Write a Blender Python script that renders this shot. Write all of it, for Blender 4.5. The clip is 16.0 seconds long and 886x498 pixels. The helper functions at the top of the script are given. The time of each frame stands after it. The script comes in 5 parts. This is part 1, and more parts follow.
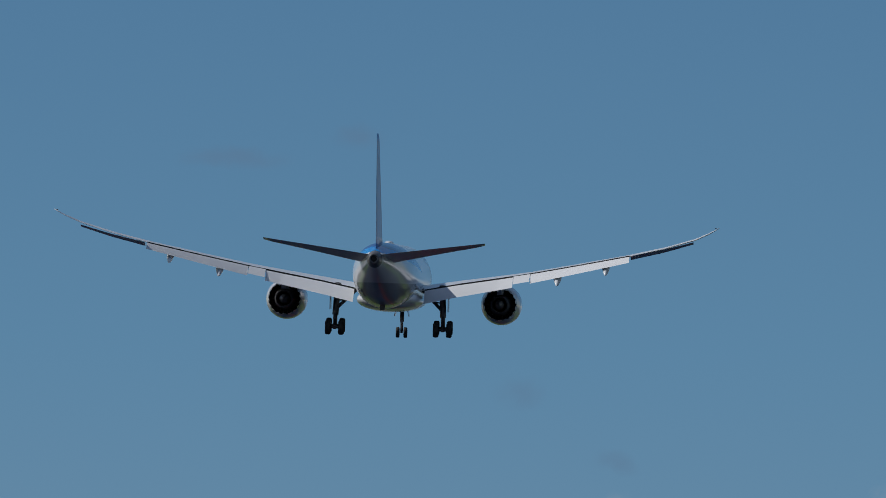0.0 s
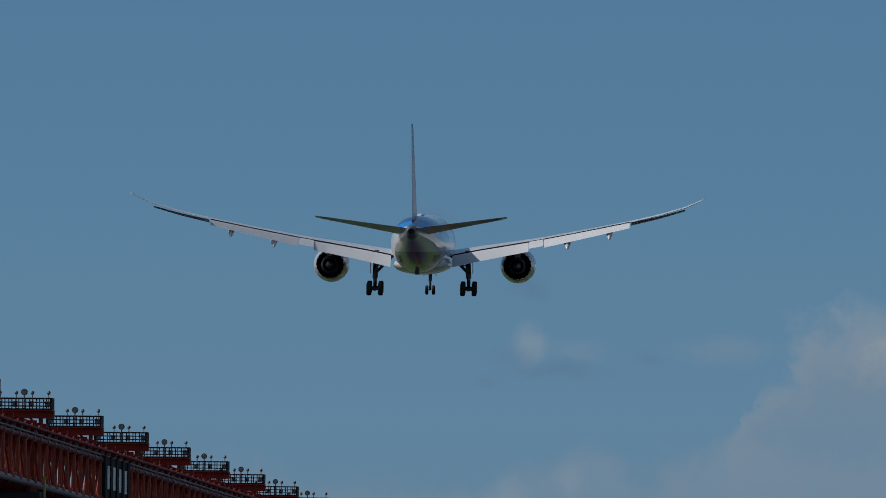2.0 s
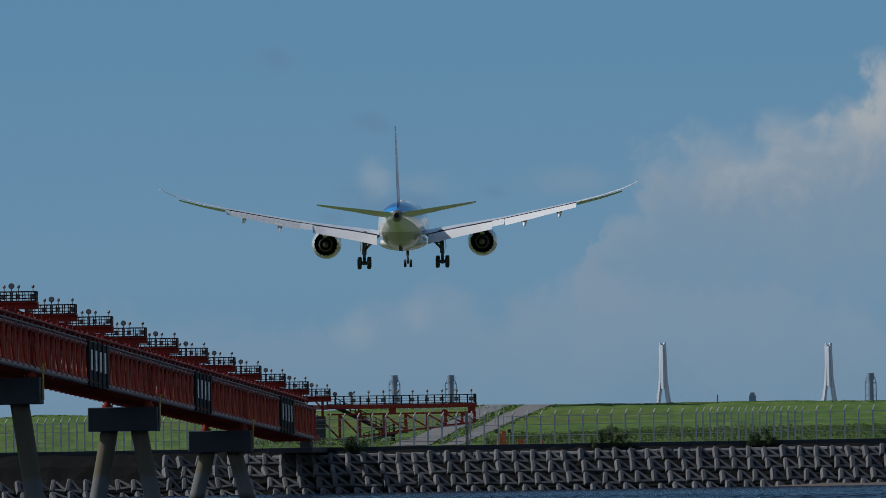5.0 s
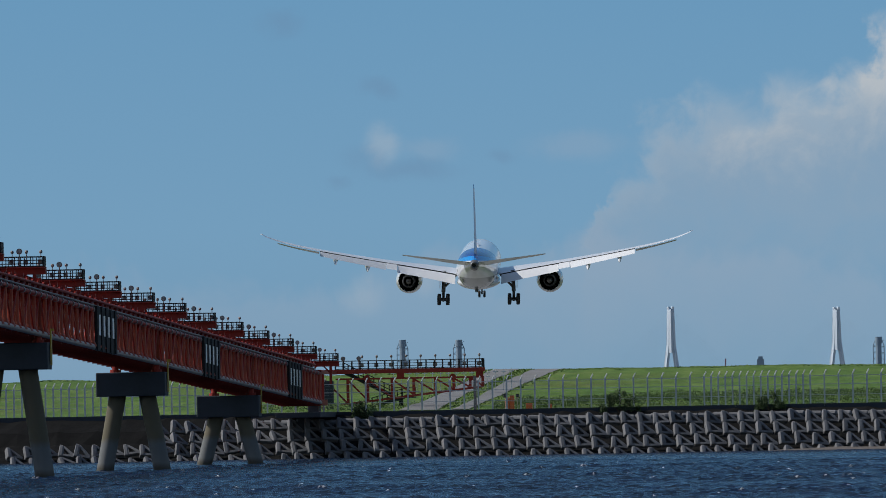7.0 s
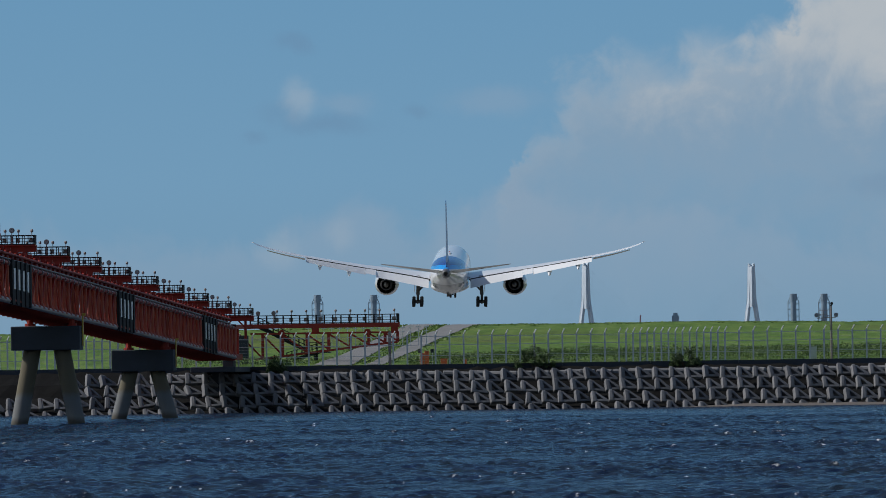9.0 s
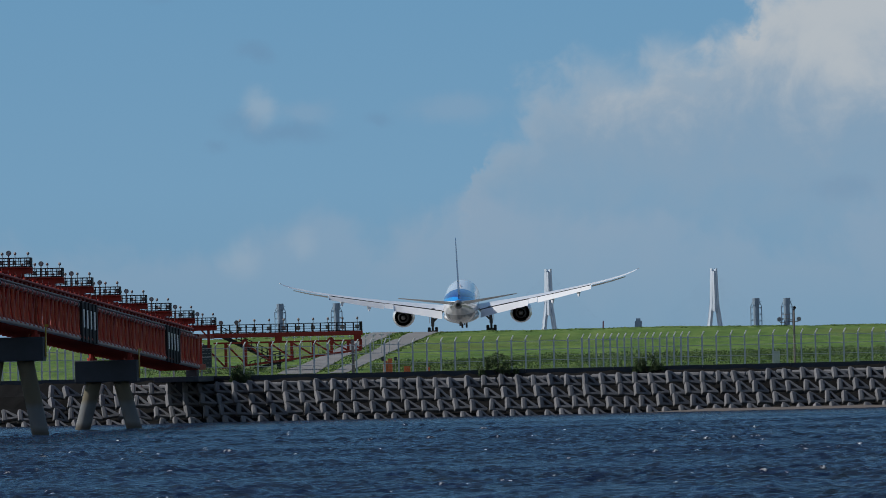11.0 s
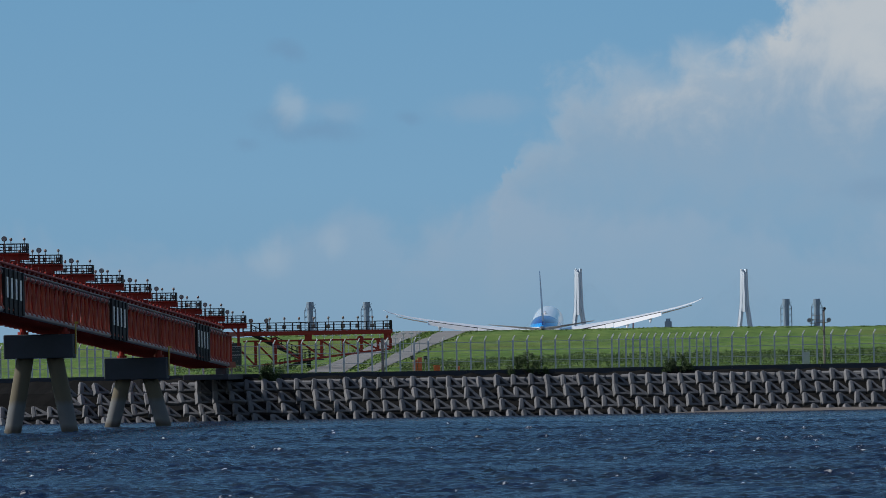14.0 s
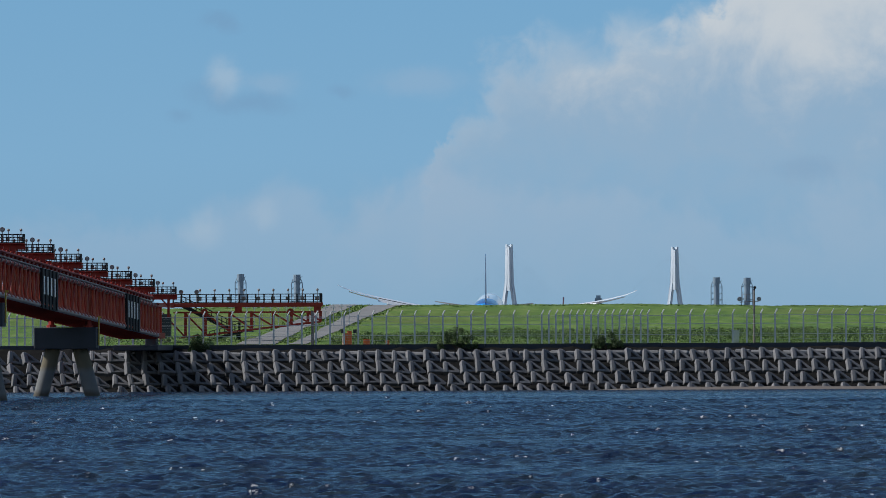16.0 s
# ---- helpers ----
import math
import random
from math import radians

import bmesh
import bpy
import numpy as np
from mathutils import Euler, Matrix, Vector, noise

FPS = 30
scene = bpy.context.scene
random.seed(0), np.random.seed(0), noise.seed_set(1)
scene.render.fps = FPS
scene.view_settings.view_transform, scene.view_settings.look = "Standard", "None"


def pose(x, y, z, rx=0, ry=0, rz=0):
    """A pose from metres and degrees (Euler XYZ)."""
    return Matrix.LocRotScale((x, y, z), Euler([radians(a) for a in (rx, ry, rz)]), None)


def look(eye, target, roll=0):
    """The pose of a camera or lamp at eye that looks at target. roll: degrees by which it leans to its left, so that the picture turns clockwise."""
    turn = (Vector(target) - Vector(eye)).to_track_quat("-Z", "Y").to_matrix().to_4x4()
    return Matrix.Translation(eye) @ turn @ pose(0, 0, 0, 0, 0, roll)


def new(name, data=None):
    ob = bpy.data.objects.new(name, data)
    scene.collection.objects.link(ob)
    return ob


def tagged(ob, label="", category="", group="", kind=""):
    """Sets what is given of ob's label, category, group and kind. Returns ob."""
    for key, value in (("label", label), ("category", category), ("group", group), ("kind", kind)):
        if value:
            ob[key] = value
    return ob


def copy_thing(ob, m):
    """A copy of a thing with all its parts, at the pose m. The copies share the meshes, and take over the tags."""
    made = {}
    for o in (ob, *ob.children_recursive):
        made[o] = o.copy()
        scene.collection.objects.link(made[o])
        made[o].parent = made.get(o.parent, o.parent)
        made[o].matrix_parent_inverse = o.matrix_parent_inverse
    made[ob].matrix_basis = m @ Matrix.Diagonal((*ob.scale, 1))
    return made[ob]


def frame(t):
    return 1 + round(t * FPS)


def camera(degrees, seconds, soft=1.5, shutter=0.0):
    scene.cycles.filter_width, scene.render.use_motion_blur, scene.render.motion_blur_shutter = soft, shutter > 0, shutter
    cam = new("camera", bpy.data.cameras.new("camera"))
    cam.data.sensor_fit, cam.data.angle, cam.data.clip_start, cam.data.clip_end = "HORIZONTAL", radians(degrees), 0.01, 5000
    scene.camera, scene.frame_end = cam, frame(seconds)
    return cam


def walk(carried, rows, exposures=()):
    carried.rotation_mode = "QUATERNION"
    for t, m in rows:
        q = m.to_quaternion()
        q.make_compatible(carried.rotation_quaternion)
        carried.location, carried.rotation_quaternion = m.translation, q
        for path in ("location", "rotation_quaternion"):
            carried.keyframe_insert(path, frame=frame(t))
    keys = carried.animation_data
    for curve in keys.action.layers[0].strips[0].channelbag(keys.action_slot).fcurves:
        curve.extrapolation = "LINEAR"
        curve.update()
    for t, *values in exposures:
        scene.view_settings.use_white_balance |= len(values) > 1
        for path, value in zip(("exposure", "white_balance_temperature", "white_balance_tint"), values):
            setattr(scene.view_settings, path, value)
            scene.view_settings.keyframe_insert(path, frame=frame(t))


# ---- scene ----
# Camera: one fixed spot on the water's edge, panning with a long lens.
EYE = Vector((0.0, 0.0, 4.0))
PAN = [  # seconds, degrees left of the runway heading, degrees up, lean
    (0.0, 5.2744, 3.2307, 1.526),
    (0.5, 5.0668, 2.9399, 1.098),
    (1.0, 4.9879, 2.6814, 0.988),
    (1.5, 4.9018, 2.4531, 0.754),
    (2.0, 4.7159, 2.2132, 0.503),
    (2.5, 4.5911, 2.0326, 0.277),
    (3.0, 4.2817, 1.7956, 0.002),
    (3.5, 4.2292, 1.7365, -0.376),
    (4.0, 4.0278, 1.5272, -0.556),
    (4.5, 3.8293, 1.3151, -0.708),
    (5.0, 3.7901, 1.2285, -0.932),
    (5.2, 3.8226, 1.2288, -0.914),
    (7.3, 3.8415, 0.9821, -1.041),
    (7.5, 3.8599, 0.9617, -0.799),
    (8.0, 3.5214, 0.9714, -0.848),
    (8.5, 3.4282, 1.0440, -0.783),
    (9.0, 3.3396, 0.7431, -0.800),
    (9.2, 3.3238, 0.6917, -0.921),
    (11.3, 3.1354, 0.8343, -1.402),
    (11.5, 3.1916, 0.9117, -1.481),
    (12.0, 3.1569, 0.8745, -1.427),
    (12.5, 3.2340, 0.6682, -1.475),
    (13.0, 3.1491, 0.6563, -1.309),
    (13.5, 3.2805, 0.7391, -1.146),
    (14.0, 3.2943, 0.7819, -1.039),
    (14.5, 2.9049, 0.6110, -0.810),
    (15.0, 2.7883, 0.5064, -0.660),
    (15.5, 2.3701, 0.3087, -0.615),
    (16.0, 2.8851, 0.6238, -0.260),
]


def aim(left, up, lean):
    a, b = radians(left), radians(up)
    way = Vector((-math.sin(a) * math.cos(b), math.cos(a) * math.cos(b), math.sin(b)))
    return look(EYE, EYE + way * 100.0, lean)


cam = camera(5.2807, 16.0, soft=0.75)
walk(cam, [(t, aim(a, b, c)) for t, a, b, c in PAN],
     exposures=[(0.0, -0.74), (1.0, -0.82), (2.5, -0.89), (4.0, -0.8), (5.0, -0.66), (7.3, -0.3), (9.0, -0.38), (12.5, -0.3), (14.5, -0.2), (16.0, -0.05)])

# World: clear sky, high afternoon sun from the left.
TO_SUN = Vector((-0.72, 0.03, 0.67)).normalized()
world = bpy.data.worlds.new("sky")
scene.world = world
world.use_nodes = True
wt = world.node_tree
sky = wt.nodes.new("ShaderNodeTexSky")
sky.sky_type = "NISHITA"
sky.sun_disc = False
sky.sun_elevation = math.asin(TO_SUN.z)
sky.sun_rotation = math.atan2(TO_SUN.x, TO_SUN.y)
sky.air_density, sky.dust_density, sky.ozone_density = 1.0, 0.6, 2.0
wt.links.new(sky.outputs[0], wt.nodes["Background"].inputs[0])
wt.nodes["Background"].inputs[1].default_value = 0.09
sun_data = bpy.data.lights.new("sun", "SUN")
sun_data.energy, sun_data.angle, sun_data.color = 4.25, radians(0.53), (1.0, 0.97, 0.925)
sun = new("sun", sun_data)
sun.matrix_world = look(TO_SUN * 300.0, (0, 0, 0))


# ---- materials ----
class Nodes:
    """A small helper to wire one material."""

    def __init__(self, name, rough=0.6, metal=0.0, coat=0.0, spec=0.5):
        self.mat = bpy.data.materials.new(name)
        self.mat.use_nodes = True
        self.t = self.mat.node_tree
        self.bsdf = self.t.nodes["Principled BSDF"]
        self.bsdf.inputs["Roughness"].default_value = rough
        self.bsdf.inputs["Metallic"].default_value = metal
        self.bsdf.inputs["Coat Weight"].default_value = coat
        self.bsdf.inputs["Coat Roughness"].default_value = 0.08
        self.bsdf.inputs["Specular IOR Level"].default_value = spec

    def node(self, kind, **values):
        n = self.t.nodes.new(kind)
        for key, value in values.items():
            n.inputs[key].default_value = value
        return n

    def link(self, a, b):
        self.t.links.new(a, b)

    def coords(self, scale=(1, 1, 1)):
        c = self.t.nodes.new("ShaderNodeTexCoord")
        m = self.node("ShaderNodeMapping", Scale=scale)
        self.link(c.outputs["Object"], m.inputs["Vector"])
        return m.outputs[0]

    def noise(self, scale, detail=4.0, rough=0.55, stretch=(1, 1, 1), distortion=0.0):
        n = self.node("ShaderNodeTexNoise", Scale=scale, Detail=detail, Roughness=rough, Distortion=distortion)
        self.link(self.coords(stretch), n.inputs["Vector"])
        return n.outputs["Fac"]

    def ramp(self, fac, stops):
        r = self.t.nodes.new("ShaderNodeValToRGB")
        while len(r.color_ramp.elements) < len(stops):
            r.color_ramp.elements.new(0.5)
        for e, (p, c) in zip(r.color_ramp.elements, stops):
            e.position, e.color = p, (*c, 1) if len(c) == 3 else c
        self.link(fac, r.inputs[0])
        return r.outputs[0]

    def math(self, op, a, b=0.0, clamp=False):
        n = self.t.nodes.new("ShaderNodeMath")
        n.operation, n.use_clamp = op, clamp
        for i, v in enumerate((a, b)):
            if isinstance(v, (int, float)):
                n.inputs[i].default_value = v
            else:
                self.link(v, n.inputs[i])
        return n.outputs[0]

    def mix(self, fac, a, b, mode="MIX"):
        n = self.t.nodes.new("ShaderNodeMix")
        n.data_type, n.blend_type = "RGBA", mode
        for i, v in ((0, fac), (6, a), (7, b)):
            if isinstance(v, (int, float)):
                n.inputs[i].default_value = v
            elif isinstance(v, tuple):
                n.inputs[i].default_value = (*v, 1)
            else:
                self.link(v, n.inputs[i])
        return n.outputs[2]

    def smooth(self, v, lo, hi):
        m = self.t.nodes.new("ShaderNodeMapRange")
        m.interpolation_type = "SMOOTHSTEP"
        m.inputs["From Min"].default_value, m.inputs["From Max"].default_value = lo, hi
        self.link(v, m.inputs["Value"])
        return m.outputs["Result"]

    def color(self, c):
        if isinstance(c, tuple):
            self.bsdf.inputs["Base Color"].default_value = (*c, 1)
        else:
            self.link(c, self.bsdf.inputs["Base Color"])
        return self

    def bump(self, height, strength=0.3, distance=0.05):
        b = self.node("ShaderNodeBump", Strength=strength, Distance=distance)
        self.link(height, b.inputs["Height"])
        self.link(b.outputs[0], self.bsdf.inputs["Normal"])
        return self


def worn(name, base, dark, scale=1.5, rough=0.6, metal=0.0, coat=0.0, bump=0.2, amount=0.6, stretch=(1, 1, 1), random_tone=0.0):
    """Paint, concrete or steel with stains and grain at two scales."""
    n = Nodes(name, rough, metal, coat)
    big = n.noise(scale, 5.0, 0.6, stretch)
    fine = n.noise(scale * 9.0, 3.0, 0.6)
    fac = n.math("MULTIPLY", n.ramp(big, [(0.38, (0, 0, 0)), (0.72, (1, 1, 1))]), amount)
    col = n.mix(fac, base, dark)
    col = n.mix(n.math("MULTIPLY", fine, 0.35), col, dark)
    if random_tone:
        info = n.t.nodes.new("ShaderNodeObjectInfo")
        col = n.mix(n.math("MULTIPLY", info.outputs["Random"], random_tone), col, dark)
    n.color(col)
    n.bump(fine, bump, 0.03)
    return n.mat


RED = worn("red_oxide_paint", (0.42, 0.028, 0.01), (0.2, 0.014, 0.007), 0.8, 0.6, bump=0.1, random_tone=0.3)
BLACK_STEEL = worn("black_steel", (0.01, 0.01, 0.011), (0.006, 0.006, 0.006), 2.0, 0.8)
# Darker copy of the red: shade inside the pier is put into the colour.
RED_SHADED = worn("matt_red_shaded", (0.2, 0.016, 0.008), (0.09, 0.008, 0.005), 0.8, 0.9, bump=0.1)
RED_SHADED.node_tree.nodes["Principled BSDF"].inputs["Specular IOR Level"].default_value = 0.05
# Brighter, more orange copy of the red: sunlight on the uprights, as colour.
RED_LIT = worn("red_paint_lit", (0.46, 0.066, 0.018), (0.2, 0.024, 0.01), 0.7, 0.5, bump=0.1, random_tone=0.3)
GALVANISED = worn("galvanised_steel", (0.62, 0.65, 0.68), (0.48, 0.5, 0.52), 3.0, 0.45, 0.0)
PIPE_GREY = worn("weathered_pipe", (0.3, 0.26, 0.25), (0.14, 0.1, 0.09), 1.0, 0.5, 0.2)
# Weathered pipe grey made lighter: the chord's lit top is put into the colour.
CHORD_LIT = worn("weathered_chord_lit", (0.46, 0.4, 0.38), (0.26, 0.18, 0.16), 0.8, 0.5, 0.0)
DARK_STEEL = worn("dark_painted_steel", (0.02, 0.021, 0.024), (0.01, 0.01, 0.011), 2.0, 0.7)
WHITE_PANEL = worn("white_sheet", (0.92, 0.93, 0.94), (0.8, 0.81, 0.82), 1.0, 0.35, amount=0.2)
YELLOW = worn("yellow_paint", (0.6, 0.4, 0.03), (0.3, 0.2, 0.03), 2.0, 0.5)
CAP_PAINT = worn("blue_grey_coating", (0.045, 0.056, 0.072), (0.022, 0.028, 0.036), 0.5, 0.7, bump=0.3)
BLOCK = worn("block_concrete", (0.24, 0.238, 0.245), (0.085, 0.087, 0.094), 1.1, 0.9, bump=0.7, random_tone=0.55)
# Dark blue-grey concrete: the unlit face's shade is put into the colour.
WALL_SHADED = worn("sea_wall_shaded", (0.05, 0.06, 0.078), (0.026, 0.031, 0.04), 0.25, 0.9, bump=0.5, stretch=(1, 1, 2.5), random_tone=0.3)
# Near-black: the shade between the blocks is put into the rubble's colour.
ROCK_SHADED = worn("shaded_rubble", (0.014, 0.014, 0.014), (0.006, 0.006, 0.006), 0.8, 0.95, bump=0.9)
ROCK_SHADED.node_tree.nodes["Principled BSDF"].inputs["Specular IOR Level"].default_value = 0.05
SAND = worn("wet_sand", (0.13, 0.108, 0.09), (0.07, 0.06, 0.052), 0.6, 0.8, bump=0.3)
ASPHALT = worn("old_asphalt", (0.2, 0.2, 0.2), (0.13, 0.13, 0.128), 0.25, 0.9, bump=0.4)
# Far shore: distance haze is put into these colours, paler and bluer.
TOWER_HAZED = worn("tower_white_hazed", (0.54, 0.61, 0.68), (0.48, 0.55, 0.62), 0.05, 0.6, amount=0.4)
STACK_HAZED = worn("stack_steel_hazed", (0.23, 0.31, 0.39), (0.17, 0.24, 0.3), 0.08, 0.7)
CRANE_HAZED = worn("crane_red_hazed", (0.42, 0.24, 0.26), (0.34, 0.22, 0.25), 0.1, 0.6)
LENS = worn("lamp_glass", (0.3, 0.32, 0.34), (0.2, 0.2, 0.22), 4.0, 0.15)
MARKER = worn("marker_orange", (0.85, 0.19, 0.06), (0.65, 0.13, 0.04), 1.5, 0.5)
# Grass hidden behind the crest, dulled to cut green bounce on the airliner.
FIELD = worn("dull_airfield", (0.075, 0.1, 0.035), (0.05, 0.07, 0.025), 0.05, 0.95, amount=0.8)
BOX_WHITE = worn("cabinet_white", (0.6, 0.62, 0.62), (0.4, 0.41, 0.41), 1.5, 0.5)


def grass_material():
    n = Nodes("grass", 0.9, spec=0.2)
    big = n.noise(0.045, 4.0, 0.6, (0.6, 1.0, 1.0))
    mid = n.noise(0.5, 5.0, 0.65, (1.0, 0.35, 1.0))
    fine = n.noise(2.6, 5.0, 0.75, (1.0, 0.3, 1.0))
    col = n.ramp(mid, [(0.3, (0.042, 0.09, 0.018)), (0.5, (0.09, 0.165, 0.028)), (0.72, (0.17, 0.235, 0.06))])
    dry = n.ramp(big, [(0.5, (0, 0, 0)), (0.68, (1, 1, 1))])
    col = n.mix(n.math("MULTIPLY", dry, 0.5), col, (0.13, 0.115, 0.035))
    col = n.mix(n.ramp(fine, [(0.4, (0, 0, 0)), (0.68, (0.5, 0.5, 0.5))]), col, (0.05, 0.095, 0.014))
    n.color(col)
    n.bump(n.math("ADD", fine, mid), 0.35, 0.15)
    return n.mat


def leaf_material(name, light, dark):
    n = Nodes(name, 0.65, spec=0.3)
    geo = n.t.nodes.new("ShaderNodeNewGeometry")
    col = n.mix(geo.outputs["Random Per Island"], light, dark)
    col = n.mix(n.math("MULTIPLY", n.noise(1.4), 0.5), col, dark)
    n.color(col)
    return n.mat


GRASS = grass_material()
BLADE = leaf_material("grass_blades", (0.15, 0.23, 0.05), (0.08, 0.14, 0.025))
HEDGE = leaf_material("weed_leaves", (0.19, 0.27, 0.08), (0.05, 0.095, 0.028))
SHRUB = leaf_material("shrub_leaves", (0.075, 0.12, 0.04), (0.025, 0.045, 0.015))
BARK = worn("bark", (0.09, 0.07, 0.05), (0.04, 0.03, 0.02), 6.0, 0.9)


def water_material():
    n = Nodes("sea_water", 0.12, spec=0.075)
    n.bsdf.inputs["IOR"].default_value = 1.333
    c = n.t.nodes.new("ShaderNodeAttribute")
    c.attribute_name = "foam_glints"
    spots = n.noise(5.0, 3.0, 0.7, (1.0, 0.6, 1.0))
    foam_glints = n.math("MULTIPLY", c.outputs["Fac"], n.ramp(spots, [(0.5, (0, 0, 0)), (0.62, (1, 1, 1))]), True)
    murk = n.ramp(n.noise(0.25, 4.0), [(0.35, (0.003, 0.013, 0.05)), (0.68, (0.01, 0.018, 0.026))])
    n.color(n.mix(foam_glints, murk, (0.9, 0.9, 0.9)))
    n.link(n.math("ADD", n.math("MULTIPLY", foam_glints, 0.6), 0.14), n.bsdf.inputs["Roughness"])
    rip = n.math("ADD", n.noise(2.2, 6.0, 0.7, (1.0, 0.7, 1.0), 0.8), n.math("MULTIPLY", n.noise(7.0, 4.0, 0.65), 0.4))
    n.bump(rip, 1.0, 0.22)
    return n.mat


WATER = water_material()


def sky_material():
    """Plain far sky with its cumulus, as a glowing backdrop."""
    n = Nodes("far_sky")
    n.t.nodes.remove(n.bsdf)
    sep = n.t.nodes.new("ShaderNodeSeparateXYZ")
    tc = n.t.nodes.new("ShaderNodeTexCoord")
    n.link(tc.outputs["Object"], sep.inputs[0])
    x, z = sep.outputs["X"], sep.outputs["Z"]

    def fbm(scale, detail, rough=0.6, stretch=(1, 1, 1), distortion=0.3):
        return n.math("SUBTRACT", n.noise(scale, detail, rough, stretch, distortion), 0.5)

    blue = n.ramp(n.math("DIVIDE", z, 1100.0, True), SKY_STOPS)
    wisp = fbm(0.045, 6.0)
    lump = fbm(0.014, 3.0)

    # height of the great cloud's top against x
    curve = n.t.nodes.new("ShaderNodeFloatCurve")
    cu = curve.mapping.curves[0]
    pts = [((px + 450.0) / 500.0, (pz + 40.0) / 460.0) for px, pz in CLOUD_TOP]
    cu.points[0].location, cu.points[1].location = pts[0], pts[-1]
    for p in pts[1:-1]:
        cu.points.new(*p)
    curve.mapping.update()
    n.link(n.math("DIVIDE", n.math("ADD", n.math("ADD", x, n.math("ADD", n.math("MULTIPLY", wisp, 36.0), n.math("MULTIPLY", lump, 62.0))), 450.0), 500.0, True), curve.inputs["Value"])
    top = n.math("SUBTRACT", n.math("MULTIPLY", curve.outputs[0], 460.0), 40.0)
    depth = n.math("SUBTRACT", n.math("ADD", top, n.math("ADD", n.math("ADD", n.math("MULTIPLY", wisp, 28.0), 1.0), n.math("MULTIPLY", lump, 18.0))), z)
    edge = n.smooth(n.math("ADD", depth, 9.0), 0.0, 34.0)
    grain = fbm(0.022, 6.0, 0.62)
    tone = n.math("ADD", z, n.math("ADD", n.math("MULTIPLY", grain, 120.0), n.math("MULTIPLY", lump, 50.0)))
    rim = n.math("SUBTRACT", 1.0, n.smooth(n.math("ADD", depth, n.math("MULTIPLY", grain, 30.0)), 4.0, 40.0))
    lit = n.math("MAXIMUM", n.math("MULTIPLY", rim, n.math("MULTIPLY", n.smooth(tone, 70.0, 170.0), 0.6)), n.smooth(tone, 118.0, 190.0))
    body = n.mix(lit, CLOUD_SHADE, CLOUD_LIT)
    cover = n.math("MULTIPLY", edge, n.math("ADD", n.math("MULTIPLY", n.smooth(tone, 0.0, 175.0), 0.9), 0.0))
    col = n.mix(cover, blue, body)

    # low band of distant heaps
    low = n.math("SUBTRACT", n.math("ADD", 92.0, n.math("MULTIPLY", fbm(0.011, 5.0, 0.6, (1, 1, 0.7)), 150.0)), z)
    lowm = n.math("MULTIPLY", n.smooth(low, 0.0, 26.0), n.math("DIVIDE", z, 110.0, True))
    col = n.mix(n.math("MULTIPLY", lowm, 0.6), col, CLOUD_FAR)

    # small loose clouds: centre x, z, half width, half height, strength, lit
    puff = fbm(0.06, 5.0, 0.6)
    for cx, cz, rx, rz, k, tint in SMALL_CLOUDS:
        dx = n.math("DIVIDE", n.math("SUBTRACT", n.math("ADD", x, n.math("MULTIPLY", wisp, 10.0)), cx), rx)
        dz = n.math("DIVIDE", n.math("SUBTRACT", n.math("ADD", z, n.math("MULTIPLY", wisp, 12.0)), cz), rz)
        r2 = n.math("ADD", n.math("MULTIPLY", dx, dx), n.math("MULTIPLY", dz, dz))
        m = n.math("SUBTRACT", 1.0, n.math("SQRT", r2), True)
        m = n.math("MULTIPLY", n.smooth(n.math("ADD", m, n.math("MULTIPLY", n.math("MULTIPLY", puff, 0.9), n.smooth(m, 0.0, 0.35))), 0.0, 0.95), k)
        col = n.mix(m, col, tint)
    e = n.node("ShaderNodeEmission", Strength=1.0)
    n.link(col, e.inputs[0])
    n.link(e.outputs[0], n.t.nodes["Material Output"].inputs[0])
    return n.mat


SKY_STOPS = [(0.0, (0.225, 0.395, 0.56)), (0.095, (0.214, 0.418, 0.625)), (0.21, (0.173, 0.385, 0.615)), (0.38, (0.138, 0.325, 0.56)), (1.0, (0.085, 0.225, 0.46))]
CLOUD_LIT, CLOUD_SHADE, CLOUD_FAR = (0.6, 0.64, 0.675), (0.315, 0.44, 0.58), (0.36, 0.47, 0.605)
CLOUD_THIN = (0.175, 0.3, 0.475)
CLOUD_TOP = [(-450.0, -40.0), (-328.0, 20.0), (-312.0, 62.0), (-303.0, 80.0), (-290.0, 88.0), (-275.0, 84.0), (-259.0, 81.0), (-252.5, 90.0), (-248.1, 103.0), (-244.0, 123.7), (-231.9, 133.5), (-218.8, 149.0), (-204.4, 159.7), (-188.6, 165.2), (-174.4, 162.7), (-151.4, 172.1), (-134.4, 167.8), (-121.4, 176.2), (-108.5, 182.3), (-105.0, 192.0), (-100.0, 201.0), (-92.0, 208.0), (-75.0, 216.0), (-18.6, 222.0), (50.0, 224.0)]
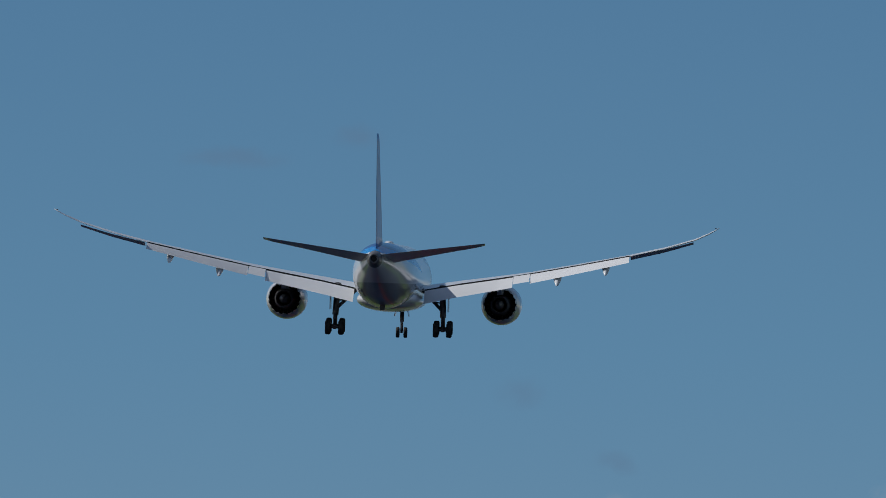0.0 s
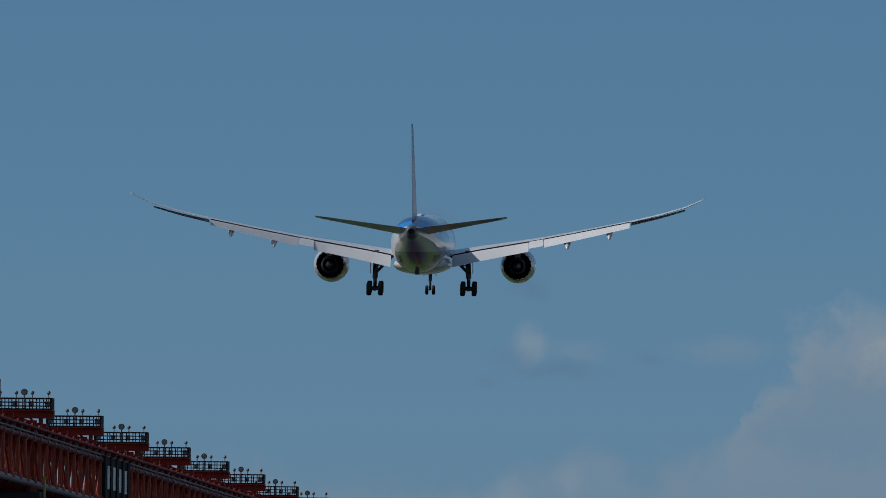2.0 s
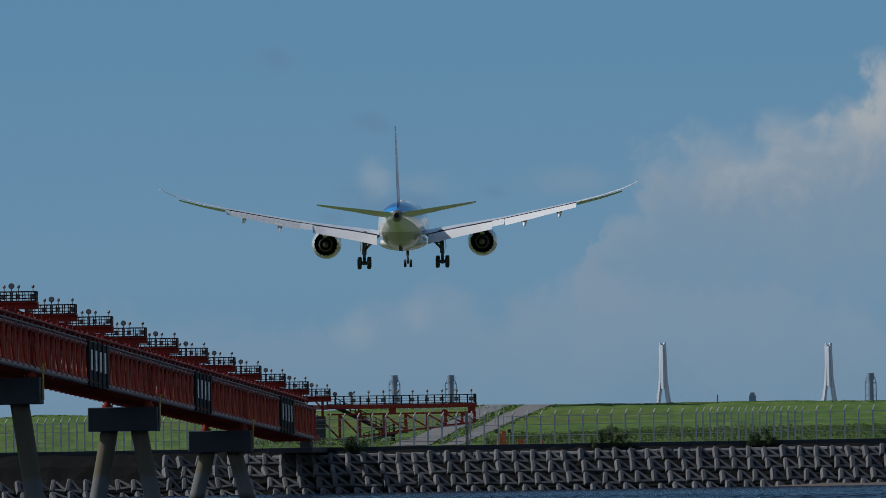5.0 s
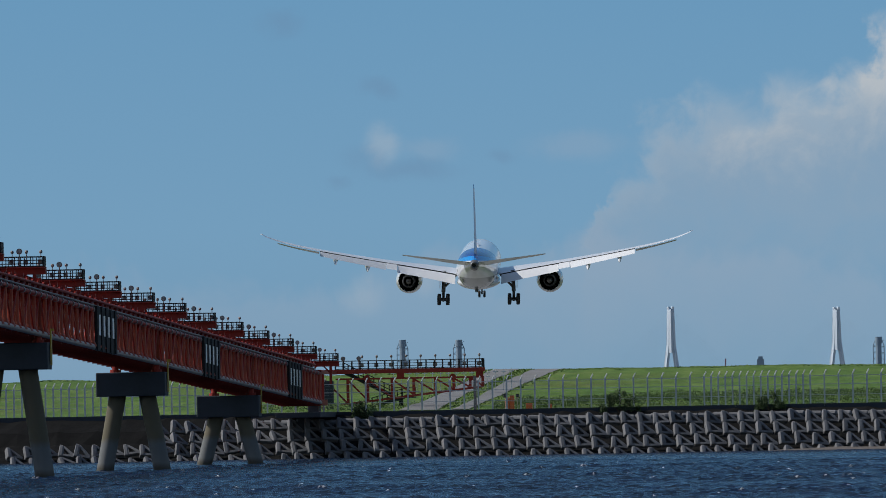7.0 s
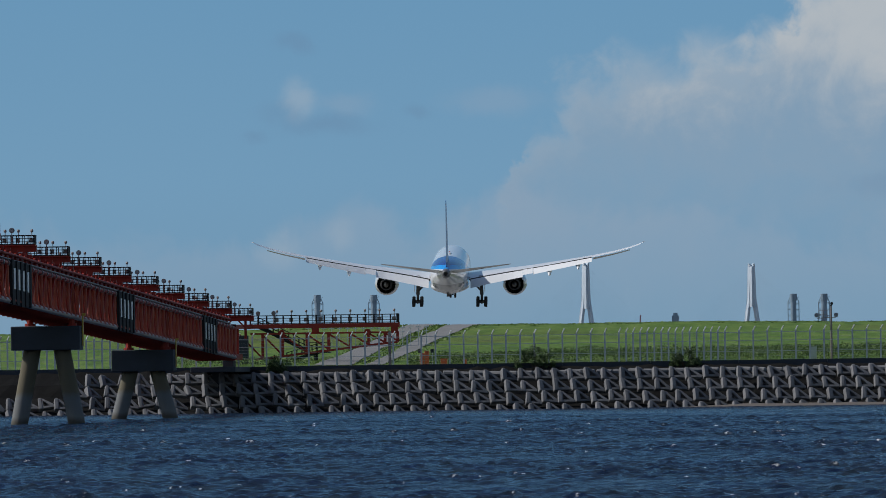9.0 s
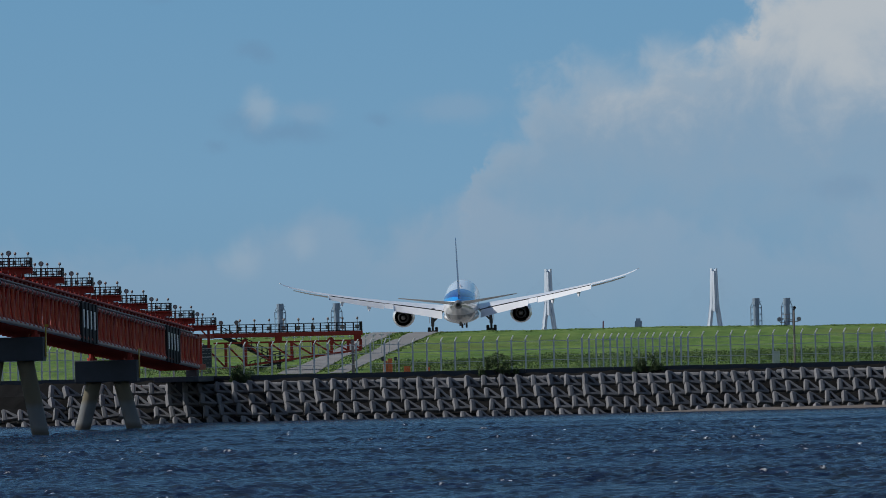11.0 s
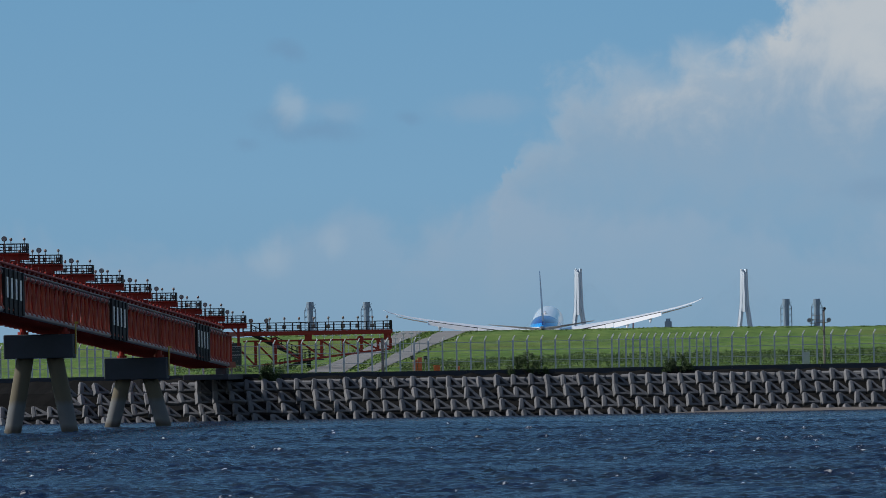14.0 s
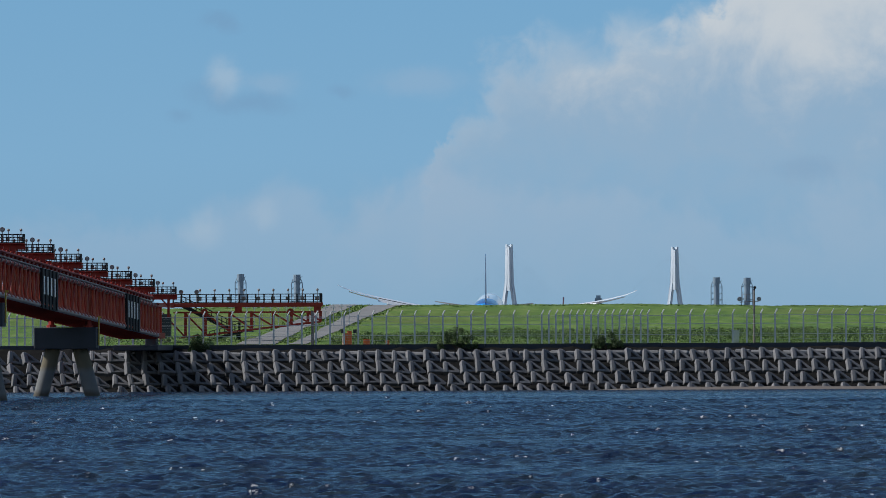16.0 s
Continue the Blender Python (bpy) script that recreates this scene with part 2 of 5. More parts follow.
SMALL_CLOUDS = [
    (-370.0, 68.0, 17.0, 15.0, 0.2, CLOUD_LIT),
    (-337.0, 75.0, 12.0, 12.0, 0.16, CLOUD_LIT),
    (-357.8, 144.7, 13.4, 15.3, 0.3, CLOUD_LIT),
    (-334.5, 142.0, 24.2, 9.0, 0.28, CLOUD_FAR),
    (-344.0, 131.5, 38.0, 8.5, 0.35, CLOUD_THIN),
    (-368.8, 138.3, 17.1, 8.6, 0.2, CLOUD_THIN),
    (-296.0, 138.1, 11.4, 6.3, 0.28, CLOUD_THIN),
    (-361.1, 174.4, 15.7, 7.4, 0.3, CLOUD_THIN),
    (-380.3, 126.2, 11.4, 5.1, 0.3, CLOUD_THIN),
    (-257.4, 142.4, 37.1, 11.4, 0.3, CLOUD_FAR),
    (-61.2, 96.9, 34.2, 9.7, 0.22, CLOUD_THIN),
    (-557.3, 325.2, 37.1, 7.4, 0.45, CLOUD_THIN),
    (-494.8, 336.8, 17.1, 10.0, 0.4, CLOUD_THIN),
    (-408.6, 207.8, 17.1, 11.4, 0.32, CLOUD_THIN),
    (-354.9, 170.7, 11.4, 5.7, 0.2, CLOUD_THIN),
]
SKY = sky_material()

# ---- building tools ----
class Geo:
    """Vertices and faces of one part."""

    def __init__(self):
        self.v, self.f, self.smooth = [], [], False

    def add(self, verts, faces):
        k = len(self.v)
        self.v += [tuple(p) for p in verts]
        self.f += [tuple(k + i for i in q) for q in faces]
        return self

    def box(self, x0, x1, y0, y1, z0, z1, m=None):
        p = [Vector((x, y, z)) for z in (z0, z1) for y in (y0, y1) for x in (x0, x1)]
        if m is not None:
            p = [m @ q for q in p]
        return self.add(p, [(0, 2, 3, 1), (4, 5, 7, 6), (0, 1, 5, 4), (1, 3, 7, 5), (3, 2, 6, 7), (2, 0, 4, 6)])

    def beam(self, a, b, w, h):
        """A straight bar of rectangular section from a to b."""
        a, b = Vector(a), Vector(b)
        d = (b - a).normalized()
        side = d.cross(Vector((0, 0, 1)))
        side = Vector((1, 0, 0)) if side.length < 1e-4 else side.normalized()
        up = side.cross(d).normalized()
        p = [q + side * sx * w / 2 + up * sz * h / 2 for q in (a, b) for sx, sz in ((-1, -1), (1, -1), (1, 1), (-1, 1))]
        return self.add(p, [(0, 1, 2, 3), (7, 6, 5, 4), (0, 4, 5, 1), (1, 5, 6, 2), (2, 6, 7, 3), (3, 7, 4, 0)])

    def tube(self, a, b, r, r2=None, n=8):
        a, b, r2 = Vector(a), Vector(b), r if r2 is None else r2
        d = (b - a).normalized()
        s = d.orthogonal().normalized()
        u = d.cross(s)
        p = []
        for q, k in ((a, r), (b, r2)):
            p += [q + (s * math.cos(6.28318 * i / n) + u * math.sin(6.28318 * i / n)) * k for i in range(n)]
        f = [(i, (i + 1) % n, n + (i + 1) % n, n + i) for i in range(n)]
        return self.add(p, f + [tuple(range(n))[::-1], tuple(range(n, 2 * n))])

    def loft(self, rings, close=True):
        """Skin over rings of equal point count."""
        n = len(rings[0])
        f = []
        for j in range(len(rings) - 1):
            for i in range(n):
                f.append((j * n + i, j * n + (i + 1) % n, (j + 1) * n + (i + 1) % n, (j + 1) * n + i))
        if close:
            f += [tuple(range(n))[::-1], tuple((len(rings) - 1) * n + i for i in range(n))]
        return self.add([p for r in rings for p in r], f)

    def leaf(self, p, size, rng):
        a = Vector((rng.uniform(-1, 1), rng.uniform(-1, 1), rng.uniform(-0.4, 1))).normalized()
        b = a.orthogonal().normalized()
        b.rotate(Matrix.Rotation(rng.uniform(0, 6.28), 3, a))
        c = a.cross(b)
        p = Vector(p)
        return self.add([p - b * size, p + c * size * 0.45, p + b * size, p - c * size * 0.45], [(0, 1, 2, 3)])

    def mesh(self, name, mat):
        me = bpy.data.meshes.new(name)
        me.from_pydata(self.v, [], self.f)
        for m in mat if isinstance(mat, (list, tuple)) else [mat]:
            me.materials.append(m)
        if self.smooth:
            me.polygons.foreach_set("use_smooth", [True] * len(me.polygons))
        me.update()
        return me


def part(name, geo, mat, parent=None, label="", m=None):
    """One mesh object under a thing or a part."""
    data = geo if isinstance(geo, bpy.types.Mesh) else geo.mesh(name, mat)
    ob = new(name, data)
    if parent is not None:
        ob.parent = parent
    if m is not None:
        ob.matrix_basis = m
    return tagged(ob, label)


def thing(name, label, category, group="", m=None, kind=""):
    ob = new(name)
    if m is not None:
        ob.matrix_basis = m
    return tagged(ob, label, category, group, kind)


def bevel(ob, width, segments=2):
    b = ob.modifiers.new("bevel", "BEVEL")
    b.width, b.segments, b.limit_method = width, segments, "ANGLE"
    return ob


# ---- the place ----
PIER_X = -85.95      # runway centre line
WATER_Z = -0.1
WALL_Y, WALL_TOP = 1085.0, 5.08
SLOPE = -0.0203      # the light pier falls towards the shore


def pier(z853, y):
    return z853 + SLOPE * (y - 853.0)


TRUSS_SLOPE, TRUSS_X = -0.0191, 2.35


def truss(z853, y):
    return z853 + TRUSS_SLOPE * (y - 853.0)


def crest(x):
    xs = [-2000, -160, -122, -113, -95, -75, -68, -54, -45, -36.5, -19, 40, 2000]
    zs = [9.3, 9.5, 9.66, 9.5, 9.7, 10.0, 10.02, 9.97, 10.0, 10.02, 9.72, 9.5, 9.3]
    return float(np.interp(x, xs, zs))


def ground_z(x, y):
    c = crest(x)
    z = float(np.interp(y, [1085, 1094, 1110, 1150, 1172, 1182, 1215, 1290, 5200], [5.0, 5.12, 6.0, 8.55, c - 0.22, c, 8.6, 6.55, 6.55]))
    if 1094 < y < 1240:
        z += 0.16 * noise.noise((x * 0.16, y * 0.12, 0)) + 0.07 * noise.noise((x * 0.7, y * 0.5, 3.0))
    return z


def build_ground():
    xs = [-2500, -1200, -500, -260] + [float(v) for v in np.arange(-190, 60.1, 1.25)] + [120, 300, 900, 2500]
    ys = [WALL_Y + 0.3, 1090, 1094] + [float(v) for v in np.arange(1097, 1176, 3.0)] + [float(v) for v in np.arange(1176, 1190, 1.0)] + [1200, 1215, 1240, 1290, 1500, 2000, 2400]
    g = Geo()
    n = len(xs)
    g.add([(x, y, ground_z(x, y)) for y in ys for x in xs],
          [(j * n + i, j * n + i + 1, (j + 1) * n + i + 1, (j + 1) * n + i) for j in range(len(ys) - 1) for i in range(n - 1)])
    g.smooth = True
    # unseen grey sheet, added so the far towers catch no green bounce
    h = Geo().add([(-2500, 2400, 6.55), (2500, 2400, 6.55), (2500, 4980, 6.55), (-2500, 4980, 6.55)], [(0, 1, 2, 3)])
    tagged(part("unseen_grey_ground", h, ASPHALT), "flat grey ground out of view, keeping green bounce off the towers", "ground", kind="structure")
    ground = part("ground", g, [GRASS, FIELD])
    for f in ground.data.polygons:
        f.material_index = 1 if f.center.y > 1225 else 0
    tagged(ground, "mown green airfield grass rising to a low crest", "ground", kind="structure")
    # blades along the crest and on the slope
    rng = random.Random(5)
    g = Geo()
    for i in range(9000):
        x = rng.uniform(-150, 15)
        y = rng.uniform(1172, 1186)
        verge = i % 3 == 0
        if verge:   # longer growth beside the two lanes
            y = rng.uniform(1097, 1180)
            a, b, c, d = road_edges(y)
            x = rng.choice((a - abs(rng.gauss(0, 0.5)), rng.uniform(b, c), rng.uniform(b, c), rng.uniform(b, c), d + abs(rng.gauss(0, 0.5))))
        elif on_road(x, y):
            continue
        z = ground_z(x, y)
        h = rng.uniform(0.05, 0.22) if verge else rng.uniform(0.02, 0.09)
        w = rng.uniform(0.03, 0.12) if verge else rng.uniform(0.06, 0.25)
        g.add([(x - w, y, z - 0.03), (x + w, y + rng.uniform(-0.3, 0.3), z - 0.03), (x + rng.uniform(-0.3, 0.3), y, z + h)], [(0, 1, 2)])
    tagged(part("grass_tufts", g, BLADE), "loose tufts of longer green grass", "grass", kind="stuff")


ROAD = [  # y, then the four edges of the two lanes
    (1094.0, -78.9, -74.4, -72.9, -70.9), (1110.0, -77.4, -73.8, -71.7, -69.8), (1126.0, -76.2, -73.0, -70.9, -68.4), (1142.0, -75.0, -72.0, -70.1, -67.2),
    (1165.0, -73.6, -70.6, -68.7, -65.4), (1182.0, -73.2, -69.6, -67.9, -64.4), (1225.0, -72.8, -69.2, -67.4, -63.6)]


def road_edges(y):
    return [float(np.interp(y, [r[0] for r in ROAD], [r[k] for r in ROAD])) for k in range(1, 5)]


def on_road(x, y):
    a, b, c, d = road_edges(y)
    return a - 0.2 < x < b + 0.2 or c - 0.2 < x < d + 0.2


def build_roads():
    for k in (0, 2):
        g = Geo()
        ys = [float(v) for v in np.arange(1093, 1225, 1.5)]
        cols = 5
        for y in ys:
            e = road_edges(y)
            for i in range(cols):
                x = e[k] + (e[k + 1] - e[k]) * i / (cols - 1)
                g.v.append((x, y, max(ground_z(x + s, y) for s in (-1.0, 0.0, 1.0)) + 0.05))
        for j in range(len(ys) - 1):
            for i in range(cols - 1):
                g.f.append((j * cols + i, j * cols + i + 1, (j + 1) * cols + i + 1, (j + 1) * cols + i))
        tagged(part("road", g, ASPHALT), "pale grey asphalt service lane climbing the grass slope", "road", kind="structure")
    g = Geo().box(PIER_X - 30, PIER_X + 30, 1295, 4300, 6.0, 6.6)
    tagged(part("runway", g, ASPHALT), "grey asphalt runway hidden behind the crest", "runway", kind="structure")


def build_wall():
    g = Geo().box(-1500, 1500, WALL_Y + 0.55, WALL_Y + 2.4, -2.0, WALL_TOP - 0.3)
    wall = tagged(part("sea_wall", g, WALL_SHADED), "concrete sea wall behind the armour blocks, coloured dark for its shade", "wall", kind="structure")
    panel = Geo().box(0, 9.96, 0, 0.5, 2.6, WALL_TOP).mesh("wall_panel", WALL_SHADED)
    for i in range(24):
        part("wall_panel", panel, WALL_SHADED, wall, m=pose(-170 + 10.0 * i, WALL_Y + 0.03 * (i % 3), 0))
    # rubble slope under the blocks
    g = Geo()
    xs = [float(v) for v in np.arange(-190, 60, 1.5)]
    ys = [1066.5, 1068, 1070, 1072, 1074, 1076, 1078, 1080, 1085.2]
    rng = random.Random(3)
    n = len(xs)
    g.add([(x, y, -1.3 + (y - 1066.5) * 0.27 + (0.9 if y > 1079 else 0.0) + rng.uniform(-0.2, 0.2)) for y in ys for x in xs],
          [(j * n + i, j * n + i + 1, (j + 1) * n + i + 1, (j + 1) * n + i) for j in range(len(ys) - 1) for i in range(n - 1)])
    tagged(part("rubble_slope", g, ROCK_SHADED), "rubble bank under the concrete blocks, near-black for the shade between them", "rubble", kind="structure")
    g = Geo()
    n = 60
    for j, (y, z) in enumerate(((1062.0, -0.5), (1065.0, -0.1), (1069.0, 0.15), (1072.0, 0.2))):
        for i in range(n):
            x = -46 + i * 1.7
            g.v.append((x, y - 2.5 * min(1.0, i / 12.0) + rng.uniform(-0.3, 0.3), z - max(0.0, 1.0 - i / 10.0) * 0.6 + rng.uniform(-0.05, 0.05)))
    g.f = [(j * n + i, j * n + i + 1, (j + 1) * n + i + 1, (j + 1) * n + i) for j in range(3) for i in range(n - 1)]
    g.smooth = True
    tagged(part("sand_strip", g, SAND), "narrow strip of wet brown sand at the waterline", "beach", kind="structure")


def build_water():
    """Choppy water as one rigid sheet of waves that drifts, over a wide calm sheet."""
    g = Geo().add([(-2500, -2500, WATER_Z - 0.6), (2500, -2500, WATER_Z - 0.6), (2500, 1086, WATER_Z - 0.6), (-2500, 1086, WATER_Z - 0.6)], [(0, 1, 2, 3)])
    tagged(part("sea", g, WATER), "dark blue sea water", "water", kind="structure")
    rows, cols = 1900, 460
    t = np.linspace(0, 1, rows)
    y = 172.0 + (1069.0 - 172.0) * (0.4 * t + 0.6 * t * t)
    a = np.radians(np.linspace(-7.6, 1.3, cols))
    Y = np.repeat(y[:, None], cols, 1)
    X = np.tan(a)[None, :] * Y
    rg = np.random.RandomState(7)
    Z = np.zeros_like(X)
    for _ in range(56):
        lam = 0.38 * (2.6 / 0.38) ** rg.rand()
        th = radians(-118) + rg.randn() * 0.6
        k = 6.28318 / lam
        ph = k * (X * math.cos(th) + Y * math.sin(th)) + rg.rand() * 6.28 + 0.7 * np.sin(X * 0.13 + Y * 0.06 + rg.rand() * 6) + 0.7 * np.sin(Y * 0.09 - X * 0.04 + rg.rand() * 6)
        Z += 0.0076 * lam ** 0.8 * (np.sin(ph) - 0.3 * np.cos(2 * ph))
    Z = np.where(Z > 0, Z * (1 + 1.5 * Z), Z * 0.85)
    group = 0.8 + 0.3 * np.sin(X * 0.11 + 0.8 * np.sin(Y * 0.045)) * np.sin(Y * 0.06 + X * 0.03)
    Z *= group * np.clip((1069.0 - Y) / 260.0, 0.25, 1.0)
    foam_glints = np.clip((Z - np.quantile(Z, 0.99988)) / 0.03, 0, 1)
    # sparkle on the crests, painted as scattered white flecks
    foam_glints = np.maximum(foam_glints, (Z > np.quantile(Z, 0.985)) * (rg.rand(*Z.shape) > 0.986))
    me = bpy.data.meshes.new("water")
    me.vertices.add(rows * cols)
    me.vertices.foreach_set("co", np.stack([X, Y, Z], -1).astype(np.float32).ravel())
    i = (np.arange(rows - 1)[:, None] * cols + np.arange(cols - 1)[None, :]).ravel()
    q = np.stack([i, i + 1, i + cols + 1, i + cols], -1).astype(np.int32)
    me.loops.add(q.size)
    me.loops.foreach_set("vertex_index", q.ravel())
    me.polygons.add(len(q))
    me.polygons.foreach_set("loop_start", np.arange(0, q.size, 4, dtype=np.int32))
    me.polygons.foreach_set("use_smooth", np.ones(len(q), dtype=bool))
    me.update(calc_edges=True)
    at = me.attributes.new("foam_glints", "FLOAT", "POINT")
    at.data.foreach_set("value", foam_glints.astype(np.float32).ravel())
    me.materials.append(WATER)
    return tagged(new("water", me), "choppy dark blue sea with small whitecaps and painted glints", "water", kind="structure")


def build_sky():
    g = Geo().add([(-1500, 0, -60), (900, 0, -60), (900, 0, 1100), (-1500, 0, 1100)], [(0, 1, 2, 3)])
    ob = part("backdrop", g, SKY, m=pose(0, 4880, 0))
    tagged(ob, "hazy blue sky with a tall white cumulus bank", "sky", kind="structure")


build_ground()
build_roads()
build_wall()
water = build_water()
build_sky()

# ---- light pier ----
def build_span(y0, y1, last=False):
    """One truss span of the pier, with its own members."""
    span = thing("pier_span", "red-painted tubular steel truss span of an approach light pier", "pier", "spans of the light pier", pose(PIER_X, y0, 0))
    half, n = TRUSS_X, max(2, round((y1 - y0) / 4.05))
    step = (y1 - y0) / n
    zb, zt = truss(9.73, y0), truss(12.87, y0)
    dz = TRUSS_SLOPE * step
    left = -1.5
    for tx in (left, half):
        for z, r, mat, nm in ((zb, 0.25, CHORD_LIT, "lower_chord"), (zt, 0.19, RED, "upper_chord")):
            part(nm, Geo().tube((tx, 0, z), (tx, y1 - y0, z + TRUSS_SLOPE * (y1 - y0)), r, n=10), mat, span, "weathered grey-red tube chord")
        post = Geo().tube((0, 0, 0), (0, 0, 0.55), 0.4, 0.17).tube((0, 0, 0.3), (0, 0, zt - zb), 0.155).mesh("upright", RED_LIT)
        diag = Geo().tube((0, 0, 0), (0, step, zt - zb + dz), 0.085).mesh("diagonal", RED)
        back = Geo().tube((0, step, dz), (0, 0, zt - zb), 0.085).mesh("diagonal", RED)
        collar = Geo().tube((0, -0.3, -0.3 * TRUSS_SLOPE), (0, 0.3, 0.3 * TRUSS_SLOPE), 0.27, n=8).mesh("collar", PIPE_GREY)
        for i in range(n + 1):
            m = pose(tx, i * step, zb + i * dz)
            part("upright", post, RED_LIT, span, m=m)
            if i < n:
                part("diagonal", diag if i % 2 else back, RED_SHADED, span, m=m)
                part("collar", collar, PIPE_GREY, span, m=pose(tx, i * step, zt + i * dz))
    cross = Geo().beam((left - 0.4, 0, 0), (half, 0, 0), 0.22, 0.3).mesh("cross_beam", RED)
    brace = Geo().beam((left, 0, 0), (half, step, dz), 0.14, 0.14).mesh("brace", RED_SHADED)
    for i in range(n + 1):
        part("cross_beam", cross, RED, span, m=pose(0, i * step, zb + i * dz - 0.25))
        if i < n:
            part("brace", brace, RED_SHADED, span, m=pose(0, i * step, zb + i * dz - 0.1))
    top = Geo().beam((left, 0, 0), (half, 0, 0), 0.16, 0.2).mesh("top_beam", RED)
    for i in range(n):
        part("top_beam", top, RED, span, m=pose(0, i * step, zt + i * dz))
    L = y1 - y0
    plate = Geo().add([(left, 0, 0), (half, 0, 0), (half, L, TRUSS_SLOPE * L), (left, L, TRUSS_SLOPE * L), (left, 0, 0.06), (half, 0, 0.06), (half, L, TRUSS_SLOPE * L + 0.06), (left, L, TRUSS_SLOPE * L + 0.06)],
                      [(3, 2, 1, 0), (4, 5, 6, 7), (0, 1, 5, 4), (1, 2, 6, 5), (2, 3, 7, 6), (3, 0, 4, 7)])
    part("floor_plate", plate, RED_SHADED, span, "red steel floor plate", pose(0, 0, zb - 0.12))
    # upper frame under the lamp platforms
    up = 1.75
    for sx in (-1, 1):
        x = sx * 1.0 + 0.3
        part("upper_rail", Geo().beam((x, 0, zt + up - 0.5), (x, L, zt + up - 0.5 + TRUSS_SLOPE * L), 0.2, 0.2), RED_SHADED, span)
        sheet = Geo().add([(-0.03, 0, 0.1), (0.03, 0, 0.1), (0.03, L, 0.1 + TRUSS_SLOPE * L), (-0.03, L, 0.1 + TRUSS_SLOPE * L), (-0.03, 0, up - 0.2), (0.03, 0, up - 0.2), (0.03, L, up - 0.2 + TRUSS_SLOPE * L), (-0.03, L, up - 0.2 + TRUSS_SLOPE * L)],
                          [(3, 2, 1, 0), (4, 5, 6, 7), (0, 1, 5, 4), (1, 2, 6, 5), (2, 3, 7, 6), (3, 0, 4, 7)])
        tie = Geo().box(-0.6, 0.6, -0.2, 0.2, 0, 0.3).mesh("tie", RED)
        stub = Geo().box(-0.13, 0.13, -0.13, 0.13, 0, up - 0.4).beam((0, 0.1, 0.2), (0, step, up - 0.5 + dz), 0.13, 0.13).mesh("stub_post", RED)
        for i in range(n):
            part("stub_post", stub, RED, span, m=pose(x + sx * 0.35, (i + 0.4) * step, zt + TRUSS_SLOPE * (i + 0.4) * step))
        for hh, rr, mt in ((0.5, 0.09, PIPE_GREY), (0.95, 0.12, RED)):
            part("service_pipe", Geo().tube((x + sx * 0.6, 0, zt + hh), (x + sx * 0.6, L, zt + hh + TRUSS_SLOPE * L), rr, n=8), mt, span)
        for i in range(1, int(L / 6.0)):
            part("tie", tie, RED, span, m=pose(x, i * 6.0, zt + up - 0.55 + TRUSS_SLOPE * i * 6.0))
        # dark sheet standing in for the shaded recess under the lamp platforms
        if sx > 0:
            part("dark_fill_sheet", sheet, RED_SHADED, span, "dark red sheet standing in for the shaded upper frame", pose(x - sx * 0.1, 0, zt))
    g = Geo()
    zc = zt + 0.42
    L = y1 - y0
    for x0, x1 in ((0.35, 0.95),):
        g.add([(x0, 0, zc), (x1, 0, zc), (x1, L, zc + TRUSS_SLOPE * L), (x0, L, zc + TRUSS_SLOPE * L), (x0, 0, zc + 0.12), (x1, 0, zc + 0.12), (x1, L, zc + 0.12 + TRUSS_SLOPE * L), (x0, L, zc + 0.12 + TRUSS_SLOPE * L)],
              [(3, 2, 1, 0), (4, 5, 6, 7), (0, 1, 5, 4), (1, 2, 6, 5), (2, 3, 7, 6), (3, 0, 4, 7)])
    # added plate that keeps the sun off the upper part of the uprights
    part("shade_plate", Geo().add([(0.6, 0, 0), (half - 0.1, 0, 0), (half - 0.1, L, TRUSS_SLOPE * L), (0.6, L, TRUSS_SLOPE * L), (0.6, 0, 0.07), (half - 0.1, 0, 0.07), (half - 0.1, L, TRUSS_SLOPE * L + 0.07), (0.6, L, TRUSS_SLOPE * L + 0.07)],
                                 [(3, 2, 1, 0), (4, 5, 6, 7), (0, 1, 5, 4), (1, 2, 6, 5), (2, 3, 7, 6), (3, 0, 4, 7)]), RED_SHADED, span, "dark red plate added to shade the upper truss", pose(0, 0, zt - 0.1))
    part("walkway", g, DARK_STEEL, span, "dark steel grating walkway")
    g = Geo()
    for sx in (0.38, 0.92):
        for h in (0.6, 1.1):
            g.tube((sx, 0, zc + h), (sx, L, zc + h + TRUSS_SLOPE * L), 0.03, n=5)
        for i in range(int(L / 2)):
            g.tube((sx, i * 2, zc + TRUSS_SLOPE * i * 2), (sx, i * 2, zc + 1.1 + TRUSS_SLOPE * i * 2), 0.03, n=5)
    part("handrail", g, RED, span)
    return span


def build_screen(y):
    """Four pale panels between dark posts, on the truss side at mid-span."""
    s = thing("pier_screen", "white sheet panels between dark steel posts on the pier side", "screen", "screens on the pier", pose(PIER_X + TRUSS_X + 0.26, y, 0))
    for i in range(5):
        yy = -7.4 + 3.7 * i
        z = truss(9.5, y + yy)
        part("post", Geo().box(-0.12, 0.14, yy - 0.55, yy + 0.75, z, z + 3.7), BLACK_STEEL, s)
    for i in range(4):
        yy = -5.55 + 3.7 * i
        z = truss(10.75, y + yy)
        part("panel", Geo().box(-0.02, 0.05, yy - 1.28, yy + 1.28, z, z + 1.75), WHITE_PANEL, s)
        part("head_plate", Geo().box(-0.04, 0.03, yy - 1.32, yy + 1.32, z + 1.8, z + 2.4), BLACK_STEEL, s)
        part("kick_plate", Geo().box(-0.04, 0.03, yy - 1.32, yy + 1.32, z - 1.35, z - 0.05), BLACK_STEEL, s)


